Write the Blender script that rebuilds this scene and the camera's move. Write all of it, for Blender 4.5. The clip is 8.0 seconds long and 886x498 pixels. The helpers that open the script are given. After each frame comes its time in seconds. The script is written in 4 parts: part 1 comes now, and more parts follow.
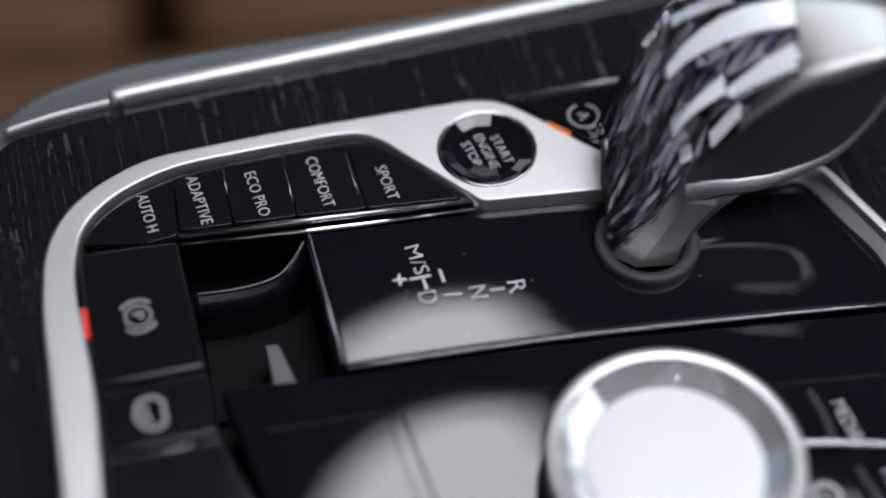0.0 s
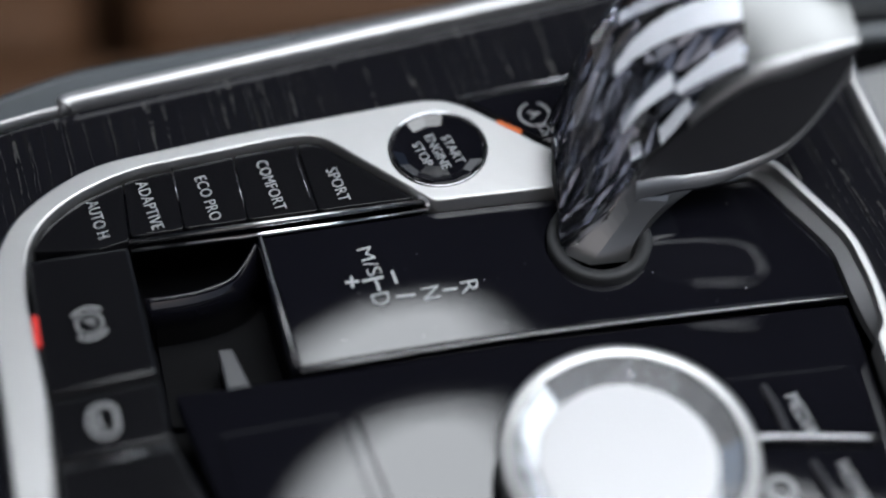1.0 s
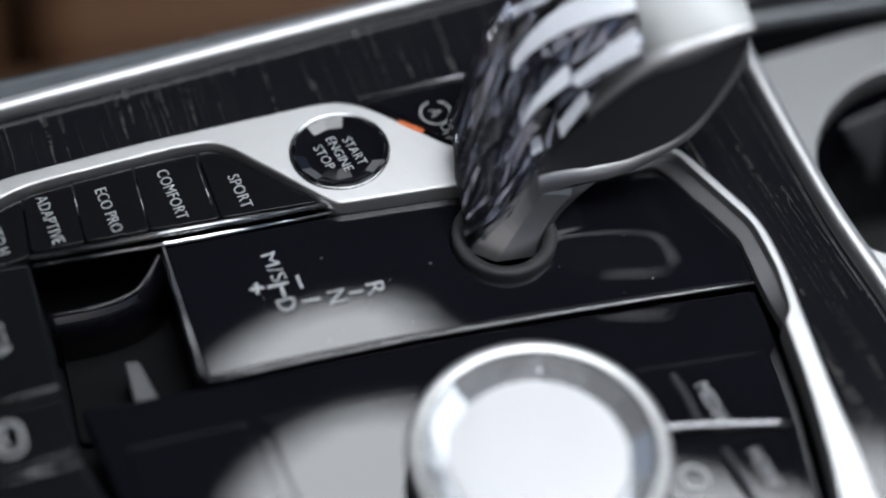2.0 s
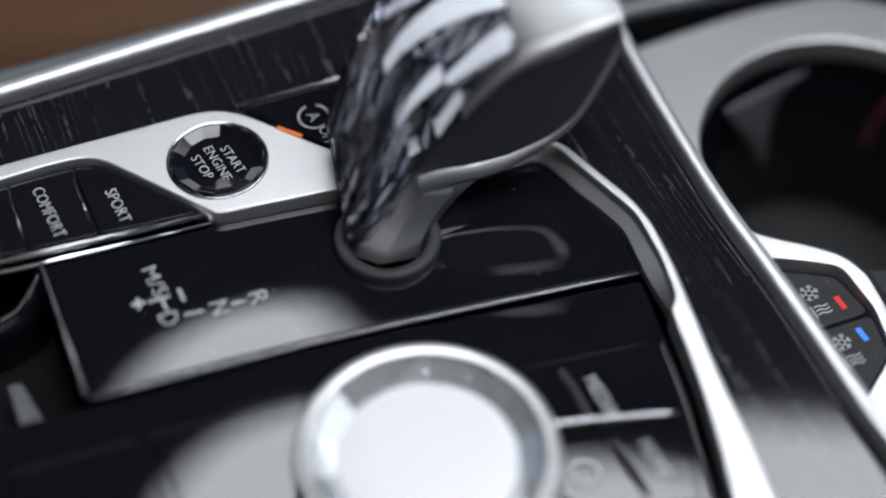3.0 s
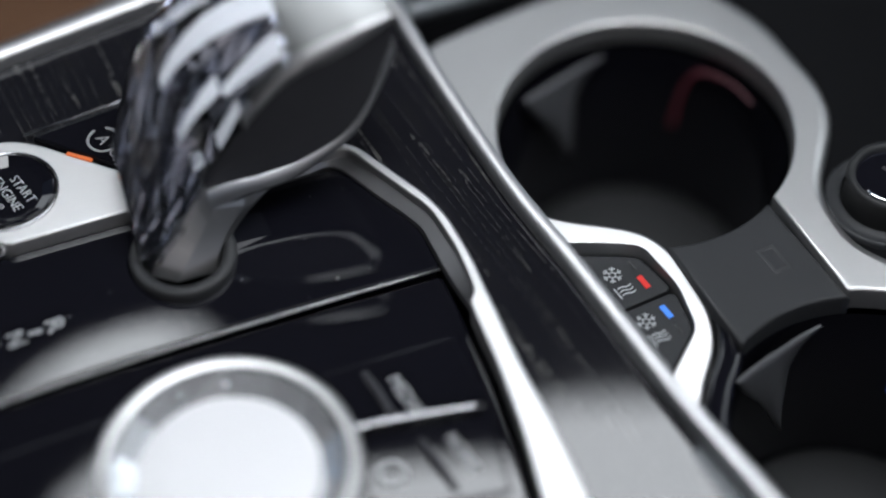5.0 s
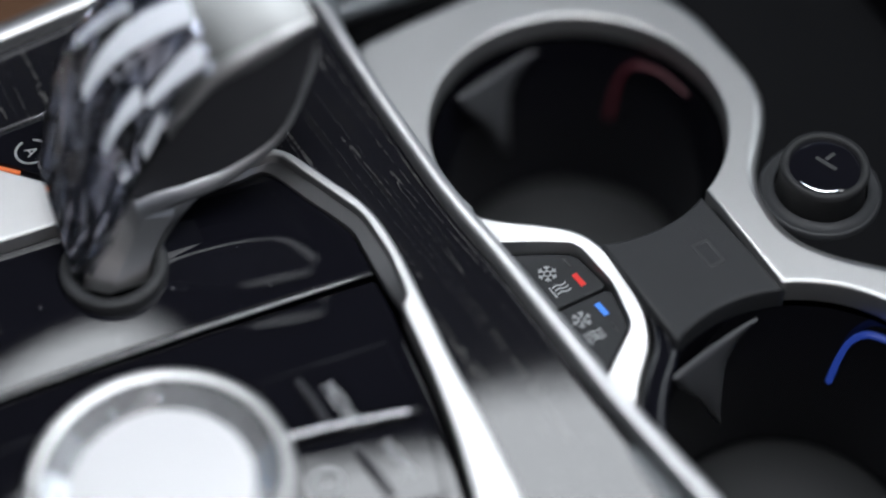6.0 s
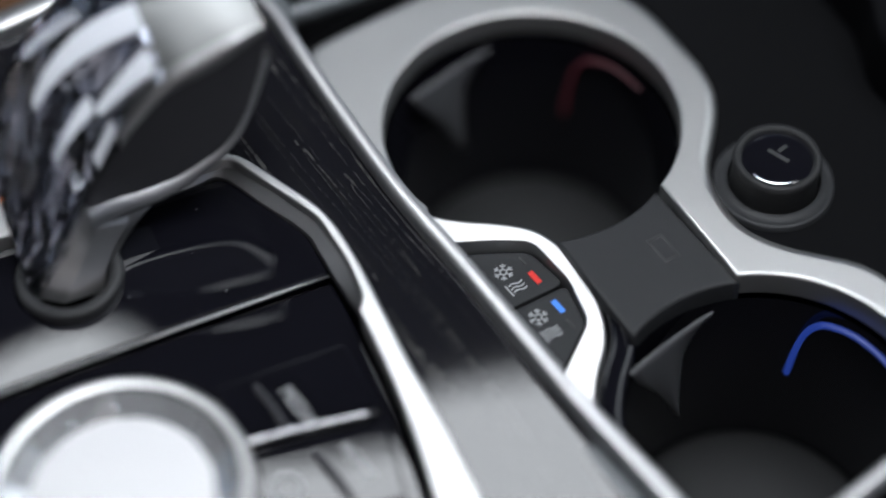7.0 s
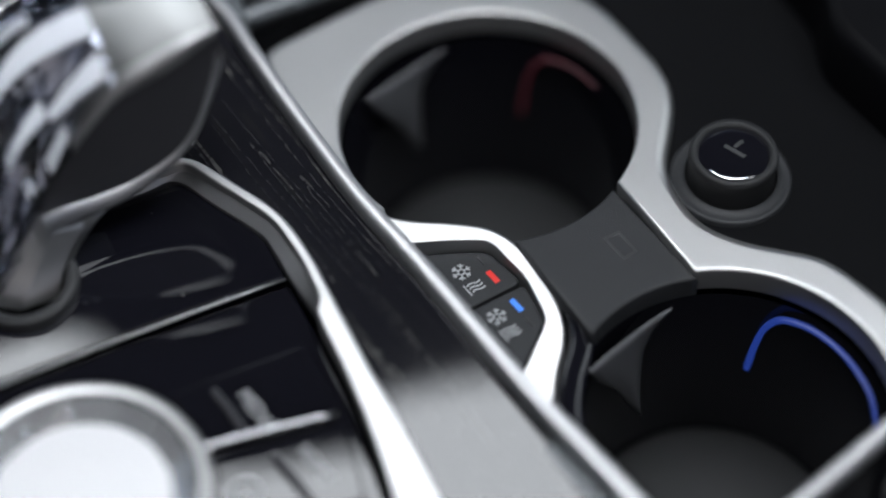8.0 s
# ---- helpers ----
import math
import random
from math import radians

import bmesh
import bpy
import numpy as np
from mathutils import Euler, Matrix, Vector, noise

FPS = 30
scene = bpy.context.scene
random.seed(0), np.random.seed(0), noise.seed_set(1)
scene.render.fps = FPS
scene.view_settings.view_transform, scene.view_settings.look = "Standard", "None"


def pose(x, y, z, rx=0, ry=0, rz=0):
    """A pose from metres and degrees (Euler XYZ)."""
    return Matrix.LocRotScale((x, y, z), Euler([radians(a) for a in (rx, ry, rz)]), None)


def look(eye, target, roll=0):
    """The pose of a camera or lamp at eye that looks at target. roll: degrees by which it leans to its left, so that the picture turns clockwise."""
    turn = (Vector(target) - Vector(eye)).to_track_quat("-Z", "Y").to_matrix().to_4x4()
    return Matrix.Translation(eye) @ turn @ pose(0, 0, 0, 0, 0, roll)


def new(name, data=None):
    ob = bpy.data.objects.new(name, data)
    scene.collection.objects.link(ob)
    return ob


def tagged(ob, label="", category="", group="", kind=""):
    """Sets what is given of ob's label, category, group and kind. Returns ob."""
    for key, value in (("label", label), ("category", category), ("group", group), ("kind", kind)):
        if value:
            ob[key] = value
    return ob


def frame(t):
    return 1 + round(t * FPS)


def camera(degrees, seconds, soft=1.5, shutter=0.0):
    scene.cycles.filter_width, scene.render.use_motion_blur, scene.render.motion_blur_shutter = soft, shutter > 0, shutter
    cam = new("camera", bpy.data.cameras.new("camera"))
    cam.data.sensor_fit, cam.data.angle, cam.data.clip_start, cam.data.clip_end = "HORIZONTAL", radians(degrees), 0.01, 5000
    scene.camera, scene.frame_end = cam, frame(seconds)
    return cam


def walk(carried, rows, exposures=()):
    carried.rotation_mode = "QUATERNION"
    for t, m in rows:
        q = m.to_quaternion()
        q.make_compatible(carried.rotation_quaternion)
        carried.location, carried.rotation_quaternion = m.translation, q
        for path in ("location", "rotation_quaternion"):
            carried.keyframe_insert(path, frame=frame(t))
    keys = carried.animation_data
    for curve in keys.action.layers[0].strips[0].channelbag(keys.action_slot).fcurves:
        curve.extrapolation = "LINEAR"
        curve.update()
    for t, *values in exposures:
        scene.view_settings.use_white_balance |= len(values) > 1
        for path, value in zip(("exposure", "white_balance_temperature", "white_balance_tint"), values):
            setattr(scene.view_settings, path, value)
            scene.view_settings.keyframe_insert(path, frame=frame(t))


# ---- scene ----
cam = camera(26.0, 8.0, soft=2.1)
ROWS = [
    (0.0, -0.0454, -0.3172, 0.3943, 38.28, -1.65, -6.71),
    (0.5, -0.0441, -0.3164, 0.3946, 38.19, -1.71, -7.27),
    (1.0, -0.0402, -0.3168, 0.3941, 38.27, -1.66, -8.06),
    (1.2, -0.0382, -0.3172, 0.3940, 38.29, -1.63, -8.52),
    (2.3, -0.0240, -0.3167, 0.3916, 38.36, -1.29, -11.69),
    (2.5, -0.0206, -0.3161, 0.3913, 38.31, -1.21, -12.23),
    (3.0, -0.0124, -0.3147, 0.3921, 38.03, -1.08, -14.07),
    (3.5, -0.0051, -0.3145, 0.3923, 37.89, -0.89, -15.41),
    (4.0, 0.0038, -0.3169, 0.3909, 38.03, -0.50, -16.63),
    (4.5, 0.0127, -0.3219, 0.3887, 38.41, -0.05, -17.83),
    (5.0, 0.0222, -0.3268, 0.3879, 38.65, 0.45, -18.97),
    (5.2, 0.0255, -0.3272, 0.3878, 38.60, 0.57, -19.26),
    (6.3, 0.0398, -0.3233, 0.3916, 37.59, 1.18, -21.03),
    (6.5, 0.0410, -0.3233, 0.3923, 37.50, 1.24, -21.30),
    (7.0, 0.0431, -0.3241, 0.3930, 37.44, 1.34, -22.07),
    (7.5, 0.0457, -0.3251, 0.3924, 37.47, 1.39, -22.78),
    (8.0, 0.0472, -0.3262, 0.3907, 37.61, 1.31, -23.25),
]
walk(cam, [(t, pose(x, y, z, rx, ry, rz)) for t, x, y, z, rx, ry, rz in ROWS])
cam.data.dof.use_dof, cam.data.dof.focus_distance, cam.data.dof.aperture_fstop = True, 0.507, 1.9

# ---- light: sky, a lamp over the added roof opening, lamps in the windows ----
world = bpy.data.worlds.new("sky")
scene.world, world.use_nodes = world, True
wn = world.node_tree
sky = wn.nodes.new("ShaderNodeTexSky")
sky.sky_type, sky.sun_disc, sky.sun_elevation, sky.sun_rotation = "NISHITA", False, radians(50), radians(200)
sky.dust_density, sky.air_density, sky.ozone_density = 4.0, 1.0, 0.9
wn.nodes["Background"].inputs["Strength"].default_value = 0.10
wn.links.new(sky.outputs["Color"], wn.nodes["Background"].inputs["Color"])


def area(name, m, sx, sy, watts, colour):
    la = bpy.data.lights.new(name, "AREA")
    la.shape, la.size, la.size_y, la.energy, la.color = "RECTANGLE", sx, sy, watts, colour
    ob = new(name, la)
    ob.matrix_world = m
    return ob


area("roof_daylight", pose(0.22, 0.0, 0.79), 1.3, 1.3, 60, (0.912, 0.955, 1.0))
area("windscreen_daylight", look((1.32, 0.1, 0.45), (0, 0, 0)), 1.1, 0.5, 4, (0.9, 0.96, 1.0))
area("side_window_daylight", look((0.1, 1.02, 0.42), (0, 0, 0)), 1.2, 0.35, 2.5, (0.92, 0.97, 1.0))


# ---- materials ----
def material(name, colour, rough, metal=0.0, scale=300.0, vary=0.15, bump=0.0, bump_scale=2000.0, coat=0.0, spec=0.5, rvary=0.08):
    ma = bpy.data.materials.new(name)
    ma.use_nodes = True
    nt = ma.node_tree
    b = nt.nodes["Principled BSDF"]
    tc = nt.nodes.new("ShaderNodeTexCoord")
    n1 = nt.nodes.new("ShaderNodeTexNoise")
    n1.inputs["Scale"].default_value, n1.inputs["Detail"].default_value = scale, 5
    n2 = nt.nodes.new("ShaderNodeTexNoise")
    n2.inputs["Scale"].default_value = scale * 0.11
    nt.links.new(tc.outputs["Object"], n1.inputs["Vector"])
    nt.links.new(tc.outputs["Object"], n2.inputs["Vector"])
    mix = nt.nodes.new("ShaderNodeMix")
    mix.data_type = "RGBA"
    mix.inputs[6].default_value = [c * (1 - vary) for c in colour] + [1]
    mix.inputs[7].default_value = [min(1, c * (1 + vary)) for c in colour] + [1]
    add = nt.nodes.new("ShaderNodeMath")
    add.operation = "MULTIPLY_ADD"
    add.inputs[1].default_value = 0.5
    nt.links.new(n1.outputs["Fac"], add.inputs[0])
    half = nt.nodes.new("ShaderNodeMath")
    half.operation = "MULTIPLY"
    half.inputs[1].default_value = 0.5
    nt.links.new(n2.outputs["Fac"], half.inputs[0])
    nt.links.new(half.outputs[0], add.inputs[2])
    nt.links.new(add.outputs[0], mix.inputs[0])
    nt.links.new(mix.outputs[2], b.inputs["Base Color"])
    rr = nt.nodes.new("ShaderNodeMapRange")
    rr.inputs["To Min"].default_value, rr.inputs["To Max"].default_value = max(0.01, rough - rvary), min(1, rough + rvary)
    nt.links.new(n2.outputs["Fac"], rr.inputs["Value"])
    nt.links.new(rr.outputs[0], b.inputs["Roughness"])
    b.inputs["Metallic"].default_value, b.inputs["Coat Weight"].default_value = metal, coat
    b.inputs["Coat Roughness"].default_value, b.inputs["Specular IOR Level"].default_value = 0.03, spec
    if bump:
        n3 = nt.nodes.new("ShaderNodeTexNoise")
        n3.inputs["Scale"].default_value, n3.inputs["Detail"].default_value = bump_scale, 3
        nt.links.new(tc.outputs["Object"], n3.inputs["Vector"])
        bp = nt.nodes.new("ShaderNodeBump")
        bp.inputs["Strength"].default_value, bp.inputs["Distance"].default_value = bump, 0.0003
        nt.links.new(n3.outputs["Fac"], bp.inputs["Height"])
        nt.links.new(bp.outputs[0], b.inputs["Normal"])
    return ma


def glow(name, colour, strength):
    ma = bpy.data.materials.new(name)
    ma.use_nodes = True
    b = ma.node_tree.nodes["Principled BSDF"]
    b.inputs["Base Color"].default_value = [c * 0.06 for c in colour] + [1]
    b.inputs["Emission Color"].default_value = [*colour, 1]
    b.inputs["Emission Strength"].default_value = strength
    return ma


def veneer_material():
    """Black open-pore oak: dark lacquered wood with fine pale pores along the grain."""
    ma = material("black_oak_veneer", (0.006, 0.006, 0.008), 0.09, coat=0.6, scale=120, rvary=0.03, spec=0.2)
    nt = ma.node_tree
    b = nt.nodes["Principled BSDF"]
    tc = nt.nodes.new("ShaderNodeTexCoord")
    wob = nt.nodes.new("ShaderNodeTexNoise")
    wob.inputs["Scale"].default_value = 170
    nt.links.new(tc.outputs["Object"], wob.inputs["Vector"])
    shift = nt.nodes.new("ShaderNodeVectorMath")
    shift.operation = "MULTIPLY_ADD"
    shift.inputs[1].default_value = (0.0010, 0.0, 0.0)
    nt.links.new(wob.outputs["Color"], shift.inputs[0])
    nt.links.new(tc.outputs["Object"], shift.inputs[2])
    xyz = nt.nodes.new("ShaderNodeSeparateXYZ")
    nt.links.new(shift.outputs[0], xyz.inputs[0])
    lean = nt.nodes.new("ShaderNodeMapRange")
    for k, val in enumerate((0.08, 0.125, 0.14, 0.24)):
        lean.inputs[k + 1].default_value = val
    nt.links.new(xyz.outputs["X"], lean.inputs["Value"])
    slant = nt.nodes.new("ShaderNodeMath")
    slant.operation = "MULTIPLY_ADD"
    nt.links.new(xyz.outputs["Y"], slant.inputs[0])
    nt.links.new(lean.outputs[0], slant.inputs[1])
    nt.links.new(xyz.outputs["X"], slant.inputs[2])
    grain = nt.nodes.new("ShaderNodeCombineXYZ")
    nt.links.new(slant.outputs[0], grain.inputs["X"])
    nt.links.new(xyz.outputs["Y"], grain.inputs["Y"])
    mp = nt.nodes.new("ShaderNodeMapping")
    mp.inputs["Scale"].default_value = (2900, 42, 1)
    nt.links.new(grain.outputs[0], mp.inputs["Vector"])
    pore = nt.nodes.new("ShaderNodeTexNoise")
    pore.inputs["Scale"].default_value, pore.inputs["Detail"].default_value, pore.inputs["Roughness"].default_value = 1.0, 0.3, 0.5
    nt.links.new(mp.outputs[0], pore.inputs["Vector"])
    broad = nt.nodes.new("ShaderNodeMapping")
    broad.inputs["Scale"].default_value = (220, 10, 1)
    nt.links.new(grain.outputs[0], broad.inputs["Vector"])
    band = nt.nodes.new("ShaderNodeTexNoise")
    band.inputs["Scale"].default_value = 1.0
    nt.links.new(broad.outputs[0], band.inputs["Vector"])
    tot = nt.nodes.new("ShaderNodeMath")
    tot.operation = "MULTIPLY_ADD"
    tot.inputs[1].default_value = 0.3
    nt.links.new(band.outputs["Fac"], tot.inputs[0])
    nt.links.new(pore.outputs["Fac"], tot.inputs[2])
    ramp = nt.nodes.new("ShaderNodeValToRGB")
    ramp.color_ramp.elements[0].position, ramp.color_ramp.elements[1].position = 0.79, 0.88
    ramp.color_ramp.elements[0].color, ramp.color_ramp.elements[1].color = (0.006, 0.006, 0.008, 1), (0.014, 0.0139, 0.0140, 1)
    nt.links.new(tot.outputs[0], ramp.inputs["Fac"])
    vein_map = nt.nodes.new("ShaderNodeMapping")
    vein_map.inputs["Scale"].default_value = (380, 9, 1)
    vein_map.inputs["Location"].default_value = (5.3, 2.1, 0)
    nt.links.new(grain.outputs[0], vein_map.inputs["Vector"])
    vein = nt.nodes.new("ShaderNodeTexNoise")
    vein.inputs["Scale"].default_value, vein.inputs["Detail"].default_value = 1.0, 0.5
    nt.links.new(vein_map.outputs[0], vein.inputs["Vector"])
    away = nt.nodes.new("ShaderNodeMath")
    away.operation, away.inputs[1].default_value = "SUBTRACT", 0.5
    nt.links.new(vein.outputs["Fac"], away.inputs[0])
    size = nt.nodes.new("ShaderNodeMath")
    size.operation = "ABSOLUTE"
    nt.links.new(away.outputs[0], size.inputs[0])
    thin = nt.nodes.new("ShaderNodeMapRange")
    for k, val in enumerate((0.003, 0.013, 1.0, 0.0)):
        thin.inputs[k + 1].default_value = val
    nt.links.new(size.outputs[0], thin.inputs["Value"])
    gap_noise = nt.nodes.new("ShaderNodeTexNoise")
    gap_noise.inputs["Scale"].default_value = 420
    nt.links.new(tc.outputs["Object"], gap_noise.inputs["Vector"])
    gaps = nt.nodes.new("ShaderNodeMapRange")
    gaps.inputs["From Min"].default_value, gaps.inputs["From Max"].default_value = 0.40, 0.58
    nt.links.new(gap_noise.outputs["Fac"], gaps.inputs["Value"])
    seen = nt.nodes.new("ShaderNodeMath")
    seen.operation = "MULTIPLY"
    nt.links.new(thin.outputs[0], seen.inputs[0])
    nt.links.new(gaps.outputs[0], seen.inputs[1])
    tint = nt.nodes.new("ShaderNodeMix")
    tint.data_type = "RGBA"
    tint.inputs[7].default_value = (0.052, 0.051, 0.050, 1)
    nt.links.new(seen.outputs[0], tint.inputs[0])
    nt.links.new(ramp.outputs["Color"], tint.inputs[6])
    nt.links.new(tint.outputs[2], b.inputs["Base Color"])
    bp = nt.nodes.new("ShaderNodeBump")
    bp.inputs["Strength"].default_value, bp.inputs["Distance"].default_value, bp.invert = 0.02, 0.0001, True
    nt.links.new(tot.outputs[0], bp.inputs["Height"])
    nt.links.new(bp.outputs[0], b.inputs["Normal"])
    return ma


def crystal_material():
    ma = bpy.data.materials.new("cut_crystal")
    ma.use_nodes = True
    b = ma.node_tree.nodes["Principled BSDF"]
    b.inputs["Base Color"].default_value = (0.93, 0.95, 1.0, 1)
    b.inputs["Roughness"].default_value, b.inputs["IOR"].default_value = 0.03, 1.52
    b.inputs["Transmission Weight"].default_value = 1.0
    return ma


SILVER = material("satin_silver", (0.46, 0.46, 0.46), 0.43, 1.0, vary=0.04, rvary=0.03)
WALL = material("brushed_grey_wall", (0.27, 0.27, 0.28), 0.45, 1.0, vary=0.04)
TRIM = material("satin_trim", (0.42, 0.42, 0.425), 0.48, 1.0, vary=0.03, rvary=0.03)
SILVER_DARK = material("dark_chrome", (0.32, 0.32, 0.33), 0.2, 1.0, vary=0.05)
CHROME = material("polished_chrome", (0.8, 0.8, 0.82), 0.08, 1.0, vary=0.03, rvary=0.03)
GLOSS = material("piano_black", (0.004, 0.004, 0.006), 0.025, vary=0.3, rvary=0.015, bump=0.004, bump_scale=60)
BUTTON = material("satin_black_keys", (0.005, 0.005, 0.006), 0.10, vary=0.2, rvary=0.04, spec=0.4)
PLASTIC = material("grained_dark_plastic", (0.0042, 0.0043, 0.0048), 0.75, vary=0.2, bump=0.5, bump_scale=2600, spec=0.015)
GREY = material("grey_soft_plastic", (0.016, 0.0168, 0.0185), 0.45, vary=0.12, bump=0.35, bump_scale=3000, spec=0.2)
RUBBER = material("black_rubber", (0.007, 0.0073, 0.008), 0.6, vary=0.2, bump=0.4, bump_scale=1500, spec=0.3)
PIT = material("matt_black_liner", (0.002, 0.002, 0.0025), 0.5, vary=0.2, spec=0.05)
GUN = material("gunmetal_lacquer", (0.034, 0.034, 0.038), 0.65, 0.0, vary=0.1, spec=0.02)
STEM = material("satin_stem_metal", (0.30, 0.30, 0.305), 0.38, 1.0, vary=0.06)
# pale diffuse colour that paints the crystal's white glints
GLINT = material("pale_glint_glass", (0.50, 0.52, 0.56), 0.2, vary=0.1)
FACET_DARK = material("smoked_facets", (0.19, 0.20, 0.235), 0.12, 1.0, vary=0.1, rvary=0.04)
EDGE = material("pale_satin_metal", (0.36, 0.365, 0.375), 0.42, 1.0, vary=0.04)
COVER = material("satin_grey_metal", (0.15, 0.153, 0.153), 0.42, 1.0, vary=0.06)
FLAP = material("grey_flap", (0.045, 0.046, 0.050), 0.4, vary=0.1)
COLLAR = material("dark_collar_rubber", (0.019, 0.0195, 0.021), 0.5, vary=0.15, bump=0.2, bump_scale=2500, spec=0.25)
FROST = material("frosted_crystal", (0.66, 0.67, 0.69), 0.2, 0.8, vary=0.05)
# diffuse white stands in for the window's reflection on the touch disc
TOUCH_SHINE = material("touch_reflection_white", (0.52, 0.52, 0.53), 0.5, 0.0, vary=0.02)
PLUG = material("dim_grey_print", (0.02, 0.0205, 0.022), 0.4, vary=0.05)
SIDE = material("smooth_grey_side", (0.085, 0.093, 0.10), 0.3, 0.2, vary=0.1)
LEATHER = material("tan_leather", (0.078, 0.037, 0.018), 0.6, scale=60, vary=0.2, bump=0.8, bump_scale=900, spec=0.15)
LINING = material("grey_headliner", (0.05, 0.05, 0.052), 0.9, scale=40, vary=0.15, bump=0.4, bump_scale=600)
CARPET = material("black_carpet", (0.01, 0.01, 0.011), 0.95, scale=200, vary=0.4, bump=0.9, bump_scale=900)
PRINT = material("pale_print", (0.30, 0.31, 0.32), 0.5, vary=0.05)
PRINT_DIM = material("grey_print", (0.24, 0.245, 0.25), 0.5, vary=0.05)
PRINT_FAINT = material("faint_print", (0.02, 0.02, 0.022), 0.3, vary=0.05)
VENEER = veneer_material()
CRYSTAL = crystal_material()
RED, ORANGE, BLUE = glow("red_lamp", (1.0, 0.02, 0.012), 0.62), glow("orange_lamp", (1.0, 0.20, 0.02), 0.55), glow("blue_lamp", (0.05, 0.26, 1.0), 1.0)
RED_DIM, BLUE_STRIP = glow("dim_red_strip", (0.5, 0.09, 0.14), 0.04), glow("blue_strip", (0.03, 0.08, 0.5), 0.45)


# ---- shape helpers ----
def mm(*pts):
    return [(x / 1000, y / 1000) for x, y in pts]


def rounded(pts, r, n=6):
    """The outline with its corners rounded; r in metres, one or one for each corner."""
    out = []
    for i, p in enumerate(pts):
        p, a, b = Vector(p), Vector(pts[i - 1]), Vector(pts[(i + 1) % len(pts)])
        rad = r[i] if isinstance(r, (list, tuple)) else r
        da, db = min(rad, (a - p).length * 0.48), min(rad, (b - p).length * 0.48)
        s, e = p + (a - p).normalized() * da, p + (b - p).normalized() * db
        for k in range(n + 1):
            t = k / n
            out.append(tuple(s * (1 - t) ** 2 + p * 2 * t * (1 - t) + e * t * t))
    return out


def circle(cx, cy, r, n=64, a0=0.0, a1=360.0):
    m = n if a1 - a0 >= 360 else n + 1
    return [(cx + r * math.cos(radians(a0 + (a1 - a0) * k / n)), cy + r * math.sin(radians(a0 + (a1 - a0) * k / n))) for k in range(m)]


def inset(pts, d):
    """The outline moved to its inside by d, one or one for each corner."""
    ds = list(d) if isinstance(d, (list, tuple)) else [d] * len(pts)
    if sum(a[0] * b[1] - b[0] * a[1] for a, b in zip(pts, pts[1:] + pts[:1])) < 0:
        ds = [-q for q in ds]
    out = []
    for i, p in enumerate(pts):
        a, b = Vector(p) - Vector(pts[i - 1]), Vector(pts[(i + 1) % len(pts)]) - Vector(p)
        if a.length < 1e-7:
            a = b
        if b.length < 1e-7:
            b = a
        n = (Vector((-a.y, a.x)).normalized() + Vector((-b.y, b.x)).normalized())
        n = n.normalized() / max(0.5, (n.length / 2)) if n.length > 1e-6 else Vector((0, 0))
        out.append((p[0] + n.x * ds[i], p[1] + n.y * ds[i]))
    return out


def sliced(bm, faces, step):
    """Cuts the faces into small cells, so that they can follow a crowned surface."""
    for axis in (0, 1):
        lo = min(v.co[axis] for f in faces for v in f.verts)
        hi = max(v.co[axis] for f in faces for v in f.verts)
        for k in range(1, int((hi - lo) / step) + 1):
            no, co = [0, 0, 0], [0, 0, 0]
            no[axis], co[axis] = 1, lo + k * step
            geom = [*{v for f in faces for v in f.verts}, *{e for f in faces for e in f.edges}, *faces]
            out = bmesh.ops.bisect_plane(bm, geom=geom, plane_co=co, plane_no=no, dist=1e-7)
            faces = [g for g in out["geom"] if isinstance(g, bmesh.types.BMFace)]
    return faces


def plate(outer, z0, z1, edge=0.0005, holes=(), slope=(0.0, 0.0), hole_edge=None, cells=0.0, bores=(), share=None):
    """A flat piece with rounded upper edges and openings that go through; slope: rise per metre in x and y; share: how much of the edge each corner of the outline takes."""
    bm = bmesh.new()
    tops = []
    for k, loop in enumerate([outer, *holes, *bores]):
        e = edge if k == 0 or hole_edge is None else hole_edge
        if k > len(holes):
            e = 0.0003
        rings = []
        for dz, din in ((None, 0), (-e, 0), (-e * 0.3, e * 0.3), (0, e)):
            part_of = share if k == 0 and share else [1.0] * len(loop)
            line = inset(loop, [(din if k == 0 else -din) * q for q in part_of]) if din else loop
            rings.append([bm.verts.new((x, y, (z0 if dz is None else z1 + dz * q) + slope[0] * x + slope[1] * y)) for (x, y), q in zip(line, part_of)])
        for a, b in zip(rings, rings[1:]):
            for i in range(len(a)):
                j = (i + 1) % len(a)
                bm.faces.new((a[i], a[j], b[j], b[i]))
        for i in range(len(rings[-1])):
            tops.append(bm.edges.get((rings[-1][i], rings[-1][(i + 1) % len(rings[-1])])))
    side = set(bm.faces)
    bmesh.ops.triangle_fill(bm, edges=tops, use_beauty=True, normal=(0, 0, 1))
    bmesh.ops.recalc_face_normals(bm, faces=bm.faces)
    for f in bm.faces:
        f.smooth = f in side
    top = [f for f in bm.faces if f not in side]
    if top and top[0].normal.z < 0:
        bmesh.ops.reverse_faces(bm, faces=bm.faces)
    if cells:
        for f in top:
            for e in f.edges:
                if any(g in side for g in e.link_faces):
                    e.smooth = False
        for f in sliced(bm, top, cells):
            f.smooth = True
    return bm


